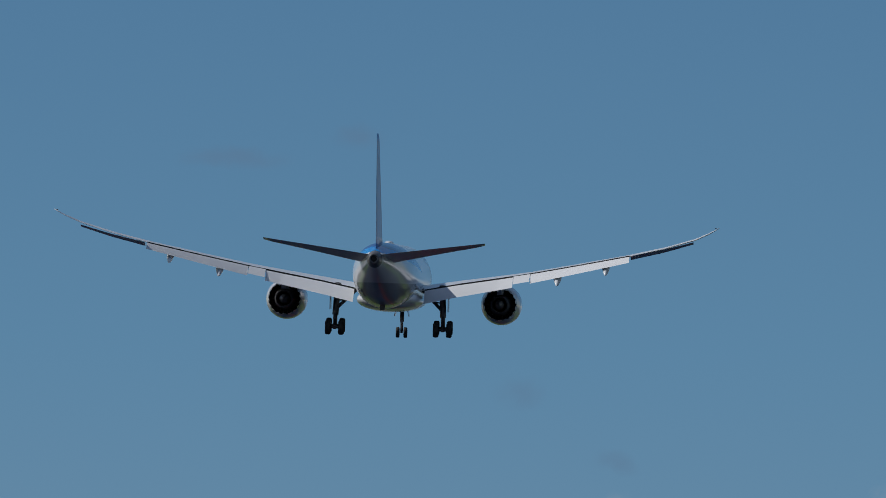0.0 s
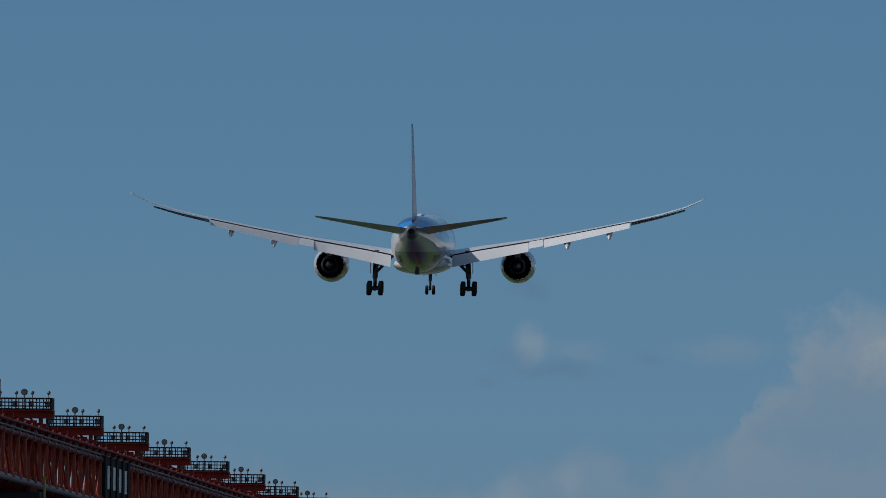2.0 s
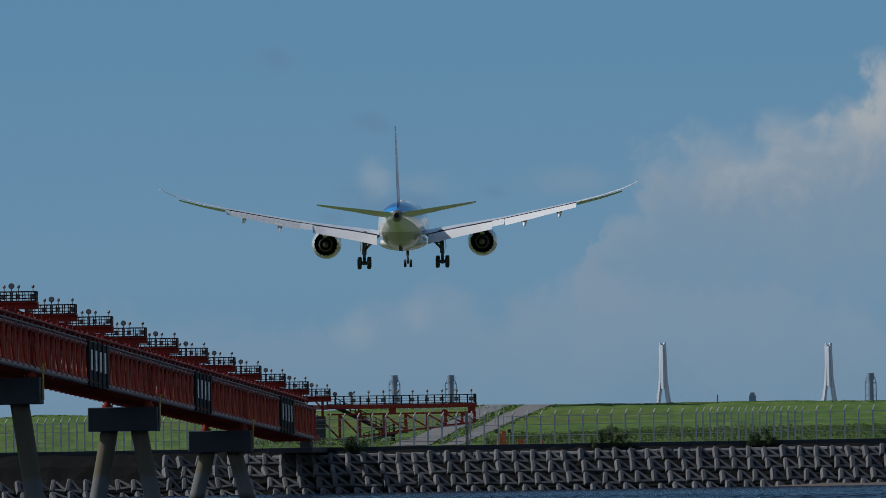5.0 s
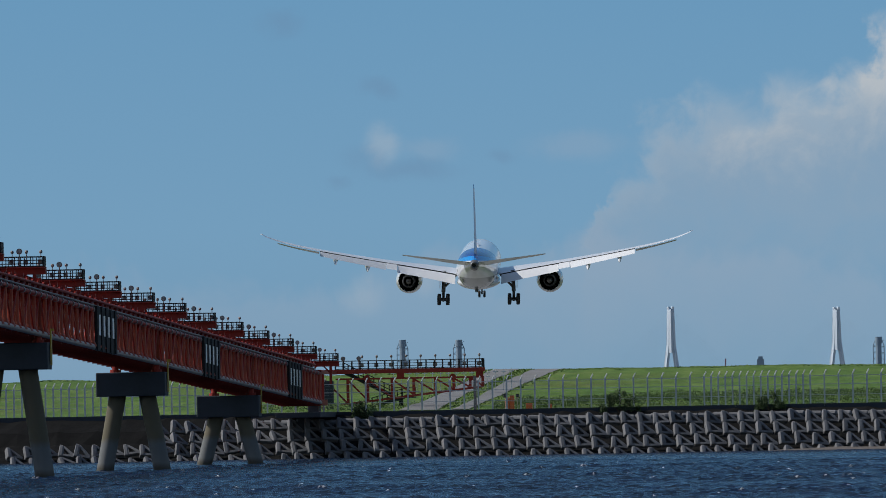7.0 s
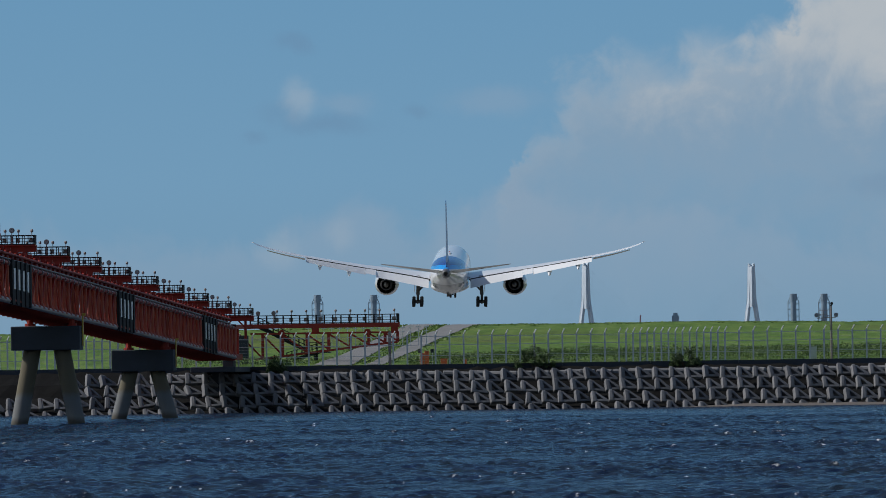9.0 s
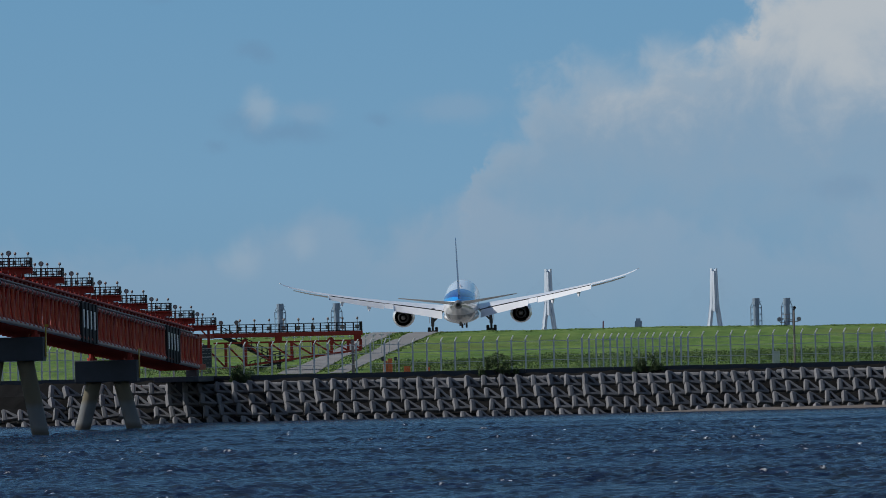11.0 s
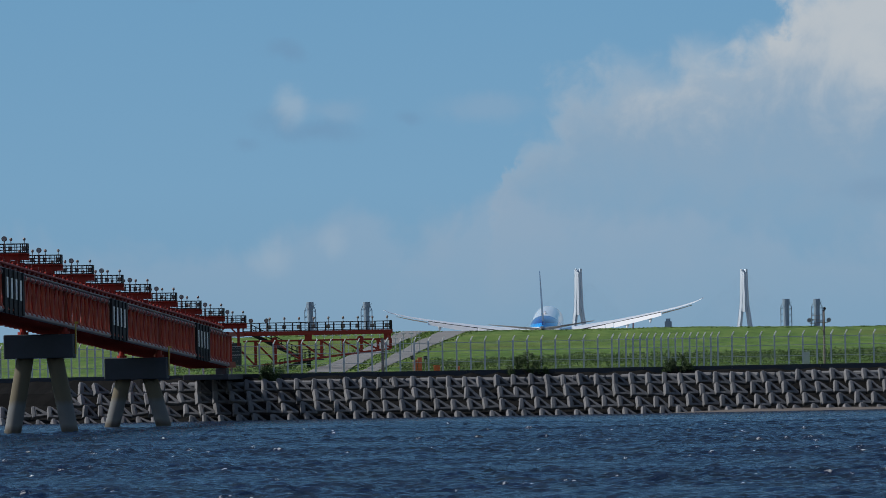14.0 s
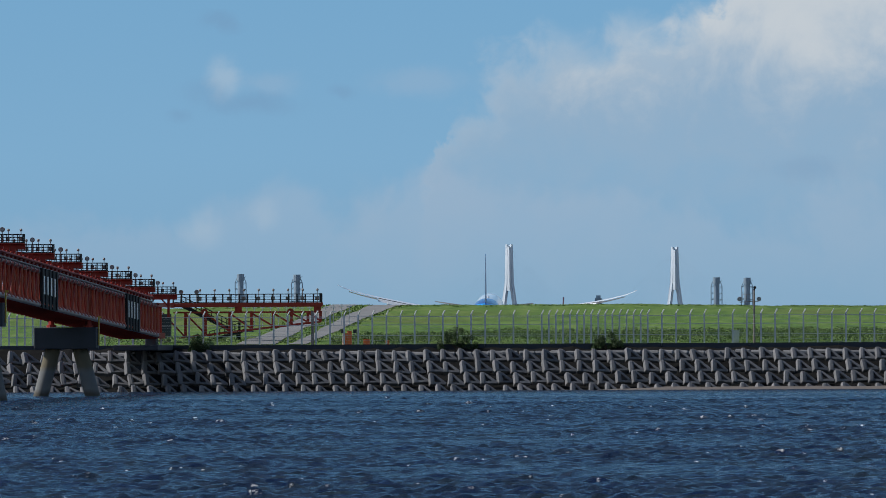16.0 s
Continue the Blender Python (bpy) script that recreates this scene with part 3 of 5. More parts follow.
def build_support(y, top):
    """A capped pair of raking columns standing in the sea."""
    s = thing("pier_support", "blue-grey concrete cap on two raking round columns in the sea", "pier support", "supports of the light pier", pose(PIER_X, y, 0))
    bot = top - 2.15
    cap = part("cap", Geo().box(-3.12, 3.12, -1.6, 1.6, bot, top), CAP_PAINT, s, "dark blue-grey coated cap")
    bevel(cap, 0.08)
    for sx in (-1, 1):
        g = Geo()
        rings = []
        for k in range(9):
            t = k / 8
            z = bot + (WATER_Z - 1.5 - bot) * t
            x = sx * (1.35 + 1.25 * (bot - z) / (bot - WATER_Z))
            rings.append([(x + 0.78 * math.cos(6.28318 * i / 20), 0.78 * math.sin(6.28318 * i / 20), z) for i in range(20)])
        g.loft(rings[::-1])
        g.smooth = True
        part("column", g, COLUMN, s, "stained concrete column with a dark tide band")
    for sx in (-1.5, 2.2):
        z = truss(9.55, y)
        g = Geo().tube((sx, 0, top), (sx, 0, top + 0.25), 0.5, n=12).tube((sx, 0, top + 0.25), (sx, 0, z), 0.3, n=10)
        part("bearing", g, RED, s, "red steel bearing")
    part("ladder", Geo().box(3.2, 3.3, -0.3, 0.3, top - 1.8, top + 1.1).box(3.3, 3.5, -0.05, 0.05, top + 0.9, top + 1.1), YELLOW, s, "yellow ladder")
    return s


def column_material():
    n = Nodes("column_concrete", 0.85)
    sep = n.t.nodes.new("ShaderNodeSeparateXYZ")
    c = n.t.nodes.new("ShaderNodeTexCoord")
    n.link(c.outputs["Object"], sep.inputs[0])
    big = n.noise(0.9, 5.0, 0.6, (1, 1, 0.3))
    h = n.math("ADD", sep.outputs["Z"], n.math("MULTIPLY", big, 0.6))
    band = n.ramp(n.math("DIVIDE", h, 8.0, True), [(0.0, (0.05, 0.045, 0.035)), (0.06, (0.08, 0.075, 0.065)), (0.12, (0.2, 0.21, 0.22)), (0.33, (0.17, 0.185, 0.2)), (0.4, (0.15, 0.13, 0.085)), (1.0, (0.13, 0.112, 0.075))])
    col = n.mix(n.math("MULTIPLY", big, 0.5), band, (0.1, 0.09, 0.06))
    n.color(col)
    n.bump(n.noise(9.0), 0.5, 0.03)
    return n.mat


COLUMN = column_material()


def build_bar(y):
    """One crossbar of approach lamps on its platform."""
    b = thing("light_bar", "approach light bar: four lamps and round flasher on railed platform", "runway light", "approach light bars", pose(PIER_X, y, pier(15.06, y) + 0.15))
    part("beam", Geo().box(-4.4, 2.15, -0.35, 0.35, -0.6, -0.08).box(-2.1, 2.1, -0.9, 0.9, -0.08, 0.0), RED, b, "red steel platform beam")
    low = pier(12.62, y) - pier(15.06, y) - 0.15
    for sx in (-1.2, 1.2):
        part("leg", Geo().box(sx - 0.14, sx + 0.14, -0.15, 0.15, low, -0.5), RED, b)
        part("knee_brace", Geo().beam((sx, 0, -0.45 + low * 0.35), (sx * 0.25, 0, -0.45), 0.16, 0.16), RED, b)
    g = Geo()
    for yy in (-0.85, 0.85):
        for z, r in ((0.82, 0.05), (0.55, 0.03), (0.28, 0.03), (0.06, 0.05)):
            g.beam((-2.0, yy, z), (2.0, yy, z), r * 1.6, r * 1.6)
        for i in range(9):
            x = -2.0 + 0.5 * i
            g.box(x - 0.035, x + 0.035, yy - 0.03, yy + 0.03, 0, 0.84)
    for sx in (-2.0, 2.0):
        g.box(sx - 0.06, sx + 0.06, -0.85, 0.85, 0.05, 0.86)
    part("railing", g, DARK_STEEL, b, "dark steel railing")
    for x in (-1.75, -0.58, 0.58, 1.75):
        g = Geo().tube((x, 0, 0), (x, 0, 1.12), 0.035, n=6).tube((x, 0, 1.1), (x, 0, 1.24), 0.1, 0.14, 8).tube((x, 0, 1.24), (x, 0, 1.36), 0.14, 0.09, 8)
        lamp = part("lamp", g, PIPE_GREY, b, "small grey approach lamp on a post")
        part("lens", Geo().tube((x, 0.1, 1.25), (x, 0.17, 1.25), 0.11, n=10), LENS, lamp)
        part("junction_box", Geo().box(x - 0.17, x + 0.17, -0.75, -0.55, 0.2, 0.6), PIPE_GREY, b)
    g = Geo().tube((0, -0.04, 1.28), (0, 0.1, 1.28), 0.24, n=16).tube((0, 0, 0), (0, 0, 1.1), 0.05, n=6)
    fl = part("flasher", g, PIPE_GREY, b, "round grey sequenced flasher")
    part("rim", Geo().tube((0, -0.09, 1.28), (0, -0.04, 1.28), 0.17, n=16), LENS, fl)
    return b


def build_crossbar():
    """The long side arm with its row of lamps on a tapered truss."""
    y = 1101.0
    s = thing("crossbar_truss", "red steel cantilever truss carrying a railed row of approach lamps", "light gantry", m=pose(PIER_X, y, 0))
    x0, x1 = -0.6, 16.5
    part("deck_beam", Geo().box(-2.7, x1 + 0.1, -0.5, 0.5, 9.45, 9.95), RED, s)
    part("top_chord", Geo().box(x0, x1, -0.15, 0.15, 8.75, 8.95), RED, s)
    xs = [0.8, 3.1, 5.9, 8.4, 10.9, 13.0, 14.9, 16.35]
    zl = lambda x: 5.9 + (7.75 - 5.9) * (x / 16.4)
    part("lower_chord", Geo().beam((0, 0, zl(0)), (16.4, 0, zl(16.4)), 0.3, 0.24), RED, s)
    for i, x in enumerate(xs):
        part("upright", Geo().box(x - 0.16, x + 0.16, -0.14, 0.14, zl(x), 8.8), RED, s)
        if i:
            part("diagonal", Geo().beam((xs[i - 1], 0, 8.75), (x, 0, zl(x) + 0.1), 0.2, 0.2), RED, s)
    part("diagonal", Geo().beam((-1.8, 0, 8.75), (0.8, 0, zl(0.8)), 0.2, 0.2), RED, s)
    for x in (6.9, 16.0):
        part("packer", Geo().box(x - 0.4, x + 0.4, -0.3, 0.3, 8.95, 9.45), RED, s)
    for x in (3.0, 12.9):
        part("end_plate", Geo().tube((x, -0.25, 8.9), (x, 0.25, 8.9), 0.38, n=14), RED, s)
    g = Geo()
    for yy in (-0.45, 0.45):
        for z, r in ((10.92, 0.09), (10.6, 0.05), (10.3, 0.05), (10.02, 0.08)):
            g.beam((x0, yy, z), (x1, yy, z), r, r)
        for i in range(19):
            x = x0 + (x1 - x0) * i / 18
            g.box(x - 0.05, x + 0.05, yy - 0.04, yy + 0.04, 9.95, 10.95)
    g.box(x1 - 0.25, x1, -0.45, 0.45, 10.0, 11.0)
    part("railing", g, DARK_STEEL, s, "dark steel railing")
    for i in range(9):
        x = 16.0 - 1.69 * i
        g = Geo().tube((x, 0, 9.95), (x, 0, 11.3), 0.04, n=6).tube((x, 0, 11.25), (x, 0, 11.42), 0.1, 0.15, 8).tube((x, 0, 11.42), (x, 0, 11.55), 0.15, 0.09, 8)
        lamp = part("lamp", g, PIPE_GREY, s, "small grey approach lamp on a post")
        part("junction_box", Geo().box(x - 0.25, x + 0.2, -0.4, -0.2, 10.2, 10.65), PIPE_GREY, lamp)
    for x in (0.3, 2.1):
        part("flasher", Geo().tube((x, -0.04, 11.2), (x, 0.1, 11.2), 0.26, n=16).tube((x, 0, 9.95), (x, 0, 11.1), 0.05, n=6), PIPE_GREY, s)
    for sx in (-2.3,):
        part("post", Geo().box(sx - 0.24, sx + 0.24, -0.3, 0.3, ground_z(PIER_X, y) - 0.3, 9.4), RED, s)
    # steps down to the grass
    st = thing("steps", "dark steel access stairs with handrails on the grass", "stairs", m=pose(PIER_X, 1104, 0))
    top, foot = Vector((0.0, 0, 9.75)), Vector((5.9, 0, 6.75))
    end = Vector((3.3, 0, 5.6))
    for k in (0.0, 1.0):
        side = Vector((0, k, 0))
        part("stringer", Geo().beam(top + side, foot + side, 0.12, 0.42), DARK_STEEL, st)
        part("stringer", Geo().beam(foot + side + Vector((1.5, 0, 0.05)), end + side, 0.12, 0.36), DARK_STEEL, st)
        for h in (0.55, 1.05):
            up = Vector((0, 0, h))
            part("handrail", Geo().beam(top + side + up, foot + side + up, 0.06, 0.06), DARK_STEEL, st)
            part("handrail", Geo().beam(foot + side + Vector((1.5, 0, 0)) + up, end + side + up, 0.06, 0.06), DARK_STEEL, st)
            part("handrail", Geo().beam(foot + side + up, foot + side + up + Vector((2.5, 0, 0)), 0.06, 0.06), DARK_STEEL, st)
        for i in range(11):
            q = top + (foot - top) * (i / 10) + side
            part("baluster", Geo().box(q.x - 0.03, q.x + 0.03, q.y - 0.03, q.y + 0.03, q.z, q.z + 1.05), DARK_STEEL, st)
        for i in range(8):
            q = foot + Vector((1.5, 0, 0)) + (end - foot - Vector((1.5, 0, 0))) * (i / 7) + side
            part("baluster", Geo().box(q.x - 0.03, q.x + 0.03, q.y - 0.03, q.y + 0.03, q.z, q.z + 1.05), DARK_STEEL, st)
        for i in range(4):
            x = foot.x + 0.8 * i
            part("baluster", Geo().box(x - 0.03, x + 0.03, k - 0.03, k + 0.03, foot.z, foot.z + 1.05), DARK_STEEL, st)
    for i in range(16):
        q = top + (foot - top) * (i / 15)
        part("tread", Geo().box(q.x - 0.14, q.x + 0.14, 0.05, 0.95, q.z - 0.02, q.z + 0.02), DARK_STEEL, st)
    for i in range(7):
        q = foot + Vector((1.5, 0, 0)) + (end - foot - Vector((1.5, 0, 0))) * (i / 6)
        part("tread", Geo().box(q.x - 0.14, q.x + 0.14, 0.05, 0.95, q.z - 0.02, q.z + 0.02), DARK_STEEL, st)
    part("landing", Geo().box(foot.x - 0.1, foot.x + 2.5, -0.1, 1.1, 6.58, 6.72), DARK_STEEL, st)
    part("landing_post", Geo().box(6.4, 6.9, 0.3, 0.7, 5.2, 6.58), DARK_STEEL, st)


ends = [569.0, 666.0, 763.0, 860.0, 957.0, 1041.0]
for a, b in zip(ends[:-1], ends[1:]):
    build_span(a, b)
for y in (617.5, 714.5, 812.0, 909.5, 1005.5):
    build_screen(y)
for y in ends[:-1]:
    build_support(y, pier(8.9, y))
for k in range(-7, 9):
    build_bar(830.5 + 30.1 * k)
build_crossbar()
def build_landing():
    """Closing frame of the truss and the girders that carry it on to the shore."""
    y0, y1 = 1041.2, 1086.0
    s = thing("landing_girders", "red steel girders joining the pier truss to the shore", "girder", m=pose(PIER_X, 0, 0))
    zb, zt = truss(9.73, y0), truss(12.87, y0)
    part("end_frame", Geo().box(1.95, 2.55, y0, y0 + 0.5, zb - 0.3, zt + 0.3).box(-1.8, -1.2, y0, y0 + 0.5, zb - 0.3, zt + 0.3).box(-1.8, 2.5, y0, y0 + 0.4, zt - 0.1, zt + 0.4), RED, s)
    for x in (-2.0, -0.6):
        part("girder", Geo().box(x - 0.25, x + 0.25, y0 + 0.5, y1, 5.85, 6.5), RED, s)
        part("upper_girder", Geo().box(x - 0.18, x + 0.18, y0 + 0.5, 1100.3, 9.4, 9.8), RED, s)
    for i in range(7):
        part("cross_beam", Geo().box(-2.0, -0.6, y0 + 2 + 6.5 * i, y0 + 2.3 + 6.5 * i, 5.9, 6.3), RED, s)
        part("post", Geo().box(-0.75, -0.45, y0 + 2 + 6.5 * i, y0 + 2.3 + 6.5 * i, 6.5, 9.4), RED, s)
        part("post", Geo().box(-2.15, -1.85, y0 + 2 + 6.5 * i, y0 + 2.3 + 6.5 * i, 6.5, 9.4), RED, s)


build_landing()
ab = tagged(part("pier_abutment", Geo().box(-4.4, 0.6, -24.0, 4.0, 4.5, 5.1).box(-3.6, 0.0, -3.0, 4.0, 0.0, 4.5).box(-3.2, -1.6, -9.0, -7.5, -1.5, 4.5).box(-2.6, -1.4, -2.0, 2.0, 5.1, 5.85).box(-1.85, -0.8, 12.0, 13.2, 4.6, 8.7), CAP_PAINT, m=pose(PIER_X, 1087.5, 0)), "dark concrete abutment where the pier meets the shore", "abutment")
bevel(ab, 0.06)


# ---- armour blocks ----
def block_mesh(seed):
    """A concrete frame block: stout end column, sill and raking arm round a three-cornered hole."""
    rng = random.Random(seed)
    j = lambda: rng.uniform(-0.03, 0.03)
    out = [(0.0, 0.0), (1.78, 0.0), (1.84, 0.26), (0.5, 1.34), (0.0, 1.34)]
    hole = [(0.45, 0.28), (1.24, 0.28), (1.24, 0.3), (0.49, 0.98), (0.45, 0.98)]
    out = [(x + j(), z + j()) for x, z in out]
    hole = [(x + j(), z + j()) for x, z in hole]
    c = 0.07
    d = 0.62
    mx, mz = 0.65, 0.5
    shrink = lambda pts, k: [(mx + (x - mx) * k, mz + (z - mz) * k) for x, z in pts]
    rings = [[(x, -d / 2, z) for x, z in hole], [(x, -d / 2, z) for x, z in shrink(out, 0.92)], [(x, -d / 2 + c, z) for x, z in out],
             [(x, d / 2 - c, z) for x, z in out], [(x, d / 2, z) for x, z in shrink(out, 0.92)], [(x, d / 2, z) for x, z in hole]]
    rings.append(rings[0])
    g = Geo().loft(rings, close=False)
    # the end column: six-sided, a little proud, with chamfered ends
    col = [(-0.08, -0.16), (0.0, -0.37), (0.3, -0.37), (0.4, -0.16), (0.38, 0.33), (-0.06, 0.33)]
    rr = []
    for z, k in ((-0.04, 0.9), (0.03, 1.0), (1.32, 0.97), (1.4, 0.86)):
        jx = j()
        rr.append([(0.18 + (x - 0.18) * k + jx, y * k, z) for x, y in col])
    return g.loft(rr).mesh("armour_block", BLOCK)


BLOCKS = [block_mesh(s) for s in range(6)]
FOOT = Geo().loft([[(r * math.cos(6.28 * i / 8), y, r * math.sin(6.28 * i / 8)) for i in range(8)] for y, r in ((-0.9, 0.2), (-0.8, 0.3), (0.8, 0.34), (0.9, 0.26))]).mesh("footing_block", BLOCK)


def build_blocks():
    rng = random.Random(11)
    for row in range(4):
        z = (-0.75, 0.56, 1.84, 3.12)[row]
        y = 1068.4 + row * 3.1
        for i in range(70):
            x = -122.2 + (1.73, 1.0, 0.45, 0.0)[row] + 1.88 * i + rng.uniform(-0.13, 0.13)
            if row > 1 and x < -106.5:
                continue
            if row == 3 and rng.random() < 0.03:
                continue
            wild = 2.2 if x < -86 else 1.0
            m = pose(x, y + rng.uniform(-0.35, 0.35), z + rng.uniform(-0.1, 0.1), -29 + rng.uniform(-6, 6) * wild, 2 + rng.uniform(-5, 5) * wild, 16 + rng.uniform(-7, 7) * wild)
            ob = new("armour_block", BLOCKS[rng.randrange(6)])
            ob.matrix_basis = m
            tagged(ob, "grey-brown concrete frame block of the sea defence", "concrete block", "sea defence blocks")
    for i in range(70):
        x = -94.0 + 1.78 * i * 0.98 + rng.uniform(-0.2, 0.2)
        ob = new("capping_block", FOOT)
        ob.matrix_basis = pose(x, 1081.6 + rng.uniform(-0.3, 0.3), 3.95 + rng.uniform(-0.08, 0.1), 0, rng.uniform(-20, 20), 78 + rng.uniform(-14, 14))
        tagged(ob, "grey concrete block lying behind the top course", "concrete block", "sea defence capping")


build_blocks()


# ---- fence and small things on the shore ----
def build_fence():
    y = WALL_Y + 1.3
    z = WALL_TOP - 0.32
    f = thing("perimeter_fence", "galvanised steel airfield fence with cranked posts and wire", "fence", m=pose(0, y, z))
    post = Geo().box(-0.09, 0.09, -0.09, 0.09, 0, 3.7).beam((0, 0, 3.66), (0.24, -0.3, 4.12), 0.11, 0.11).mesh("post", GALVANISED)
    xs = [-150.0]
    while xs[-1] < 8:
        x = xs[-1]
        xs.append(x + (0.8 if -43.7 < x < -32.0 else 0.9 if x < -100.0 else 1.6))
    for x in xs:
        part("post", post, GALVANISED, f, m=pose(x, 0, 0, 0, 0, 0))
    for x in (-69.6,):
        part("heavy_post", Geo().box(x - 0.16, x + 0.16, 0.2, 0.5, 0, 4.1), PIPE_GREY, f)
    for h, r in ((0.15, 0.03), (1.3, 0.026), (2.5, 0.026), (3.45, 0.032)):
        part("rail", Geo().beam((-150, 0, h), (8, 0, h), r * 2, r * 2), GALVANISED, f)
    for k in range(9):
        h = 0.4 + 0.36 * k
        part("wire", Geo().beam((-150, 0.02, h), (8, 0.02, h), 0.008, 0.012), GALVANISED, f)


def build_hedge():
    rng = random.Random(21)
    g = Geo()
    for i in range(52000):
        x = rng.uniform(-68, 14) if rng.random() < 0.93 else rng.uniform(-100, -78)
        y = rng.uniform(1091.5, 1098)
        if on_road(x, y):
            continue
        top = 0.75 + 0.75 * min(1.0, max(0.0, (x + 70) / 18.0)) + 0.4 * noise.noise((x * 0.35, y * 0.3, 0)) + 0.3 * noise.noise((x * 1.3, y, 2))
        h = max(0.1, top) * rng.random() ** 0.6
        g.leaf((x, y, ground_z(x, y) + h), rng.uniform(0.06, 0.13), rng)
    tagged(part("weed_bank", g, HEDGE), "dense band of green weeds along the foot of the slope", "weeds", kind="stuff")


def build_shrub(x, y, z, w, h, seed):
    rng = random.Random(seed)
    s = thing("shrub", "dark green bushy shrub growing at the sea wall", "shrub", "shrubs on the sea wall", pose(x, y, z))
    stem = Geo()
    leaves = Geo()
    for k in range(9):
        a = rng.uniform(0, 6.28)
        tip = Vector((math.cos(a) * w * rng.uniform(0.3, 0.8), math.sin(a) * 0.6, h * rng.uniform(0.45, 0.9)))
        stem.tube((0, 0, -0.3), tip, 0.06, 0.015, 5)
    clumps = [(Vector((rng.uniform(-w, w), rng.uniform(-0.7, 0.5), h * rng.uniform(0.0, 1.0) ** 1.1)), rng.uniform(0.22, 0.5)) for _ in range(46)]
    for c, r in clumps:
        c.z *= max(0.3, 1.0 - (c.x / w) ** 2 * 0.8)
        for _ in range(70):
            d = Vector((rng.gauss(0, 1), rng.gauss(0, 1), rng.gauss(0, 1))).normalized() * r * rng.random() ** 0.4
            leaves.leaf(c + d, rng.uniform(0.05, 0.12), rng)
    part("stem", stem, BARK, s)
    part("foliage", leaves, SHRUB, s)


def build_small():
    y = WALL_Y + 3.2
    for x, w, h, nm in ((-66.0, 0.2, 1.3, "tall orange steel marker cabinet beside the fence"), (-65.5, 0.24, 1.55, "tall orange steel marker cabinet beside the fence"), (-63.57, 0.36, 0.62, "low orange box on the grass by the fence"), (-61.19, 0.2, 0.5, "small orange marker box by the fence")):
        t = thing("marker_box", nm, "box", "orange boxes by the fence", pose(x, y, ground_z(x, y) - 0.02))
        bevel(part("body", Geo().box(-w, w, -0.3, 0.3, 0, h), MARKER, t), 0.04)
        part("lid", Geo().box(-w - 0.03, w + 0.03, -0.33, 0.33, h, h + 0.06), MARKER, t)
    for x in (-66.3, -64.9):
        t = thing("sign_plate", "small dark blue plate on a thin post", "sign", "plates by the fence", pose(x, y + 0.3, ground_z(x, y)))
        part("post", Geo().tube((0, 0, 0), (0, 0, 1.5), 0.03, n=6), GALVANISED, t)
        part("plate", Geo().box(-0.2, 0.2, -0.05, -0.02, 1.35, 1.75), CAP_PAINT, t)
    # camera mast
    x, yy = -19.65, WALL_Y + 6.5
    m = thing("camera_mast", "grey steel mast with two floodlights and a dome camera", "mast", m=pose(x, yy, ground_z(x, yy)))
    part("pole", Geo().tube((0, 0, 0), (0, 0, 5.95), 0.14, 0.1, 10), PIPE_GREY, m)
    part("arm", Geo().beam((-1.6, 0, 4.6), (0.5, 0, 4.7), 0.08, 0.08).beam((-1.1, 0, 4.6), (0, 0, 3.6), 0.06, 0.06), PIPE_GREY, m)
    cage = Geo()
    for cx in (-1.35, -0.9, -0.45):
        cage.tube((cx, -0.3, 4.6), (cx, -0.3, 5.5), 0.025, n=5).tube((cx, 0.3, 4.6), (cx, 0.3, 5.5), 0.025, n=5)
    for cz in (5.05, 5.5):
        cage.tube((-1.35, -0.3, cz), (-0.45, -0.3, cz), 0.025, n=5)
    part("cage", cage, PIPE_GREY, m)
    for cx in (-1.65, 0.55):
        lamp = part("floodlight", Geo().loft([[(cx + r * math.cos(6.28 * i / 12), yq, 4.95 + r * math.sin(6.28 * i / 12)) for i in range(12)] for yq, r in ((-0.3, 0.27), (-0.1, 0.25), (0.15, 0.16), (0.25, 0.06))]), BOX_WHITE, m, "round pale floodlight")
        part("glass", Geo().tube((cx, -0.34, 4.95), (cx, -0.31, 4.95), 0.22, n=12), LENS, lamp)
    part("camera_head", Geo().tube((0, 0, 5.95), (0, 0, 6.1), 0.12, n=10).tube((0.08, -0.25, 6.25), (0.08, 0.2, 6.25), 0.17, n=10), DARK_STEEL, m, "dark camera head")
    x, yy = -21.75, WALL_Y + 5.2
    c = thing("cabinet", "white equipment cabinet among the weeds", "cabinet", m=pose(x, yy, ground_z(x, yy)))
    bevel(part("body", Geo().box(-0.42, 0.42, -0.35, 0.35, 0, 1.35), BOX_WHITE, c), 0.03)
    part("door", Geo().box(-0.36, 0.36, -0.38, -0.352, 0.1, 1.25), BOX_WHITE, c)
    part("roof", Geo().box(-0.47, 0.47, -0.4, 0.4, 1.352, 1.42), BOX_WHITE, c)
    # thin aerial posts on the slope
    aerial = None
    for i in range(16):
        ax = -82.0 + i * 0.93
        if aerial is None:
            aerial = thing("aerial", "thin pale aerial mast on the grass slope", "aerial", "aerials on the slope", pose(ax, 1130, ground_z(ax, 1130)))
            part("mast", Geo().tube((0, 0, 0), (0, 0, 2.6), 0.04, n=6), GALVANISED, aerial)
            part("dipole", Geo().box(-0.3, 0.3, -0.03, 0.03, 2.2, 2.3), GALVANISED, aerial)
            part("dipole", Geo().box(-0.25, 0.25, -0.03, 0.03, 1.7, 1.78), GALVANISED, aerial)
        else:
            copy_thing(aerial, pose(ax, 1130, ground_z(ax, 1130)))


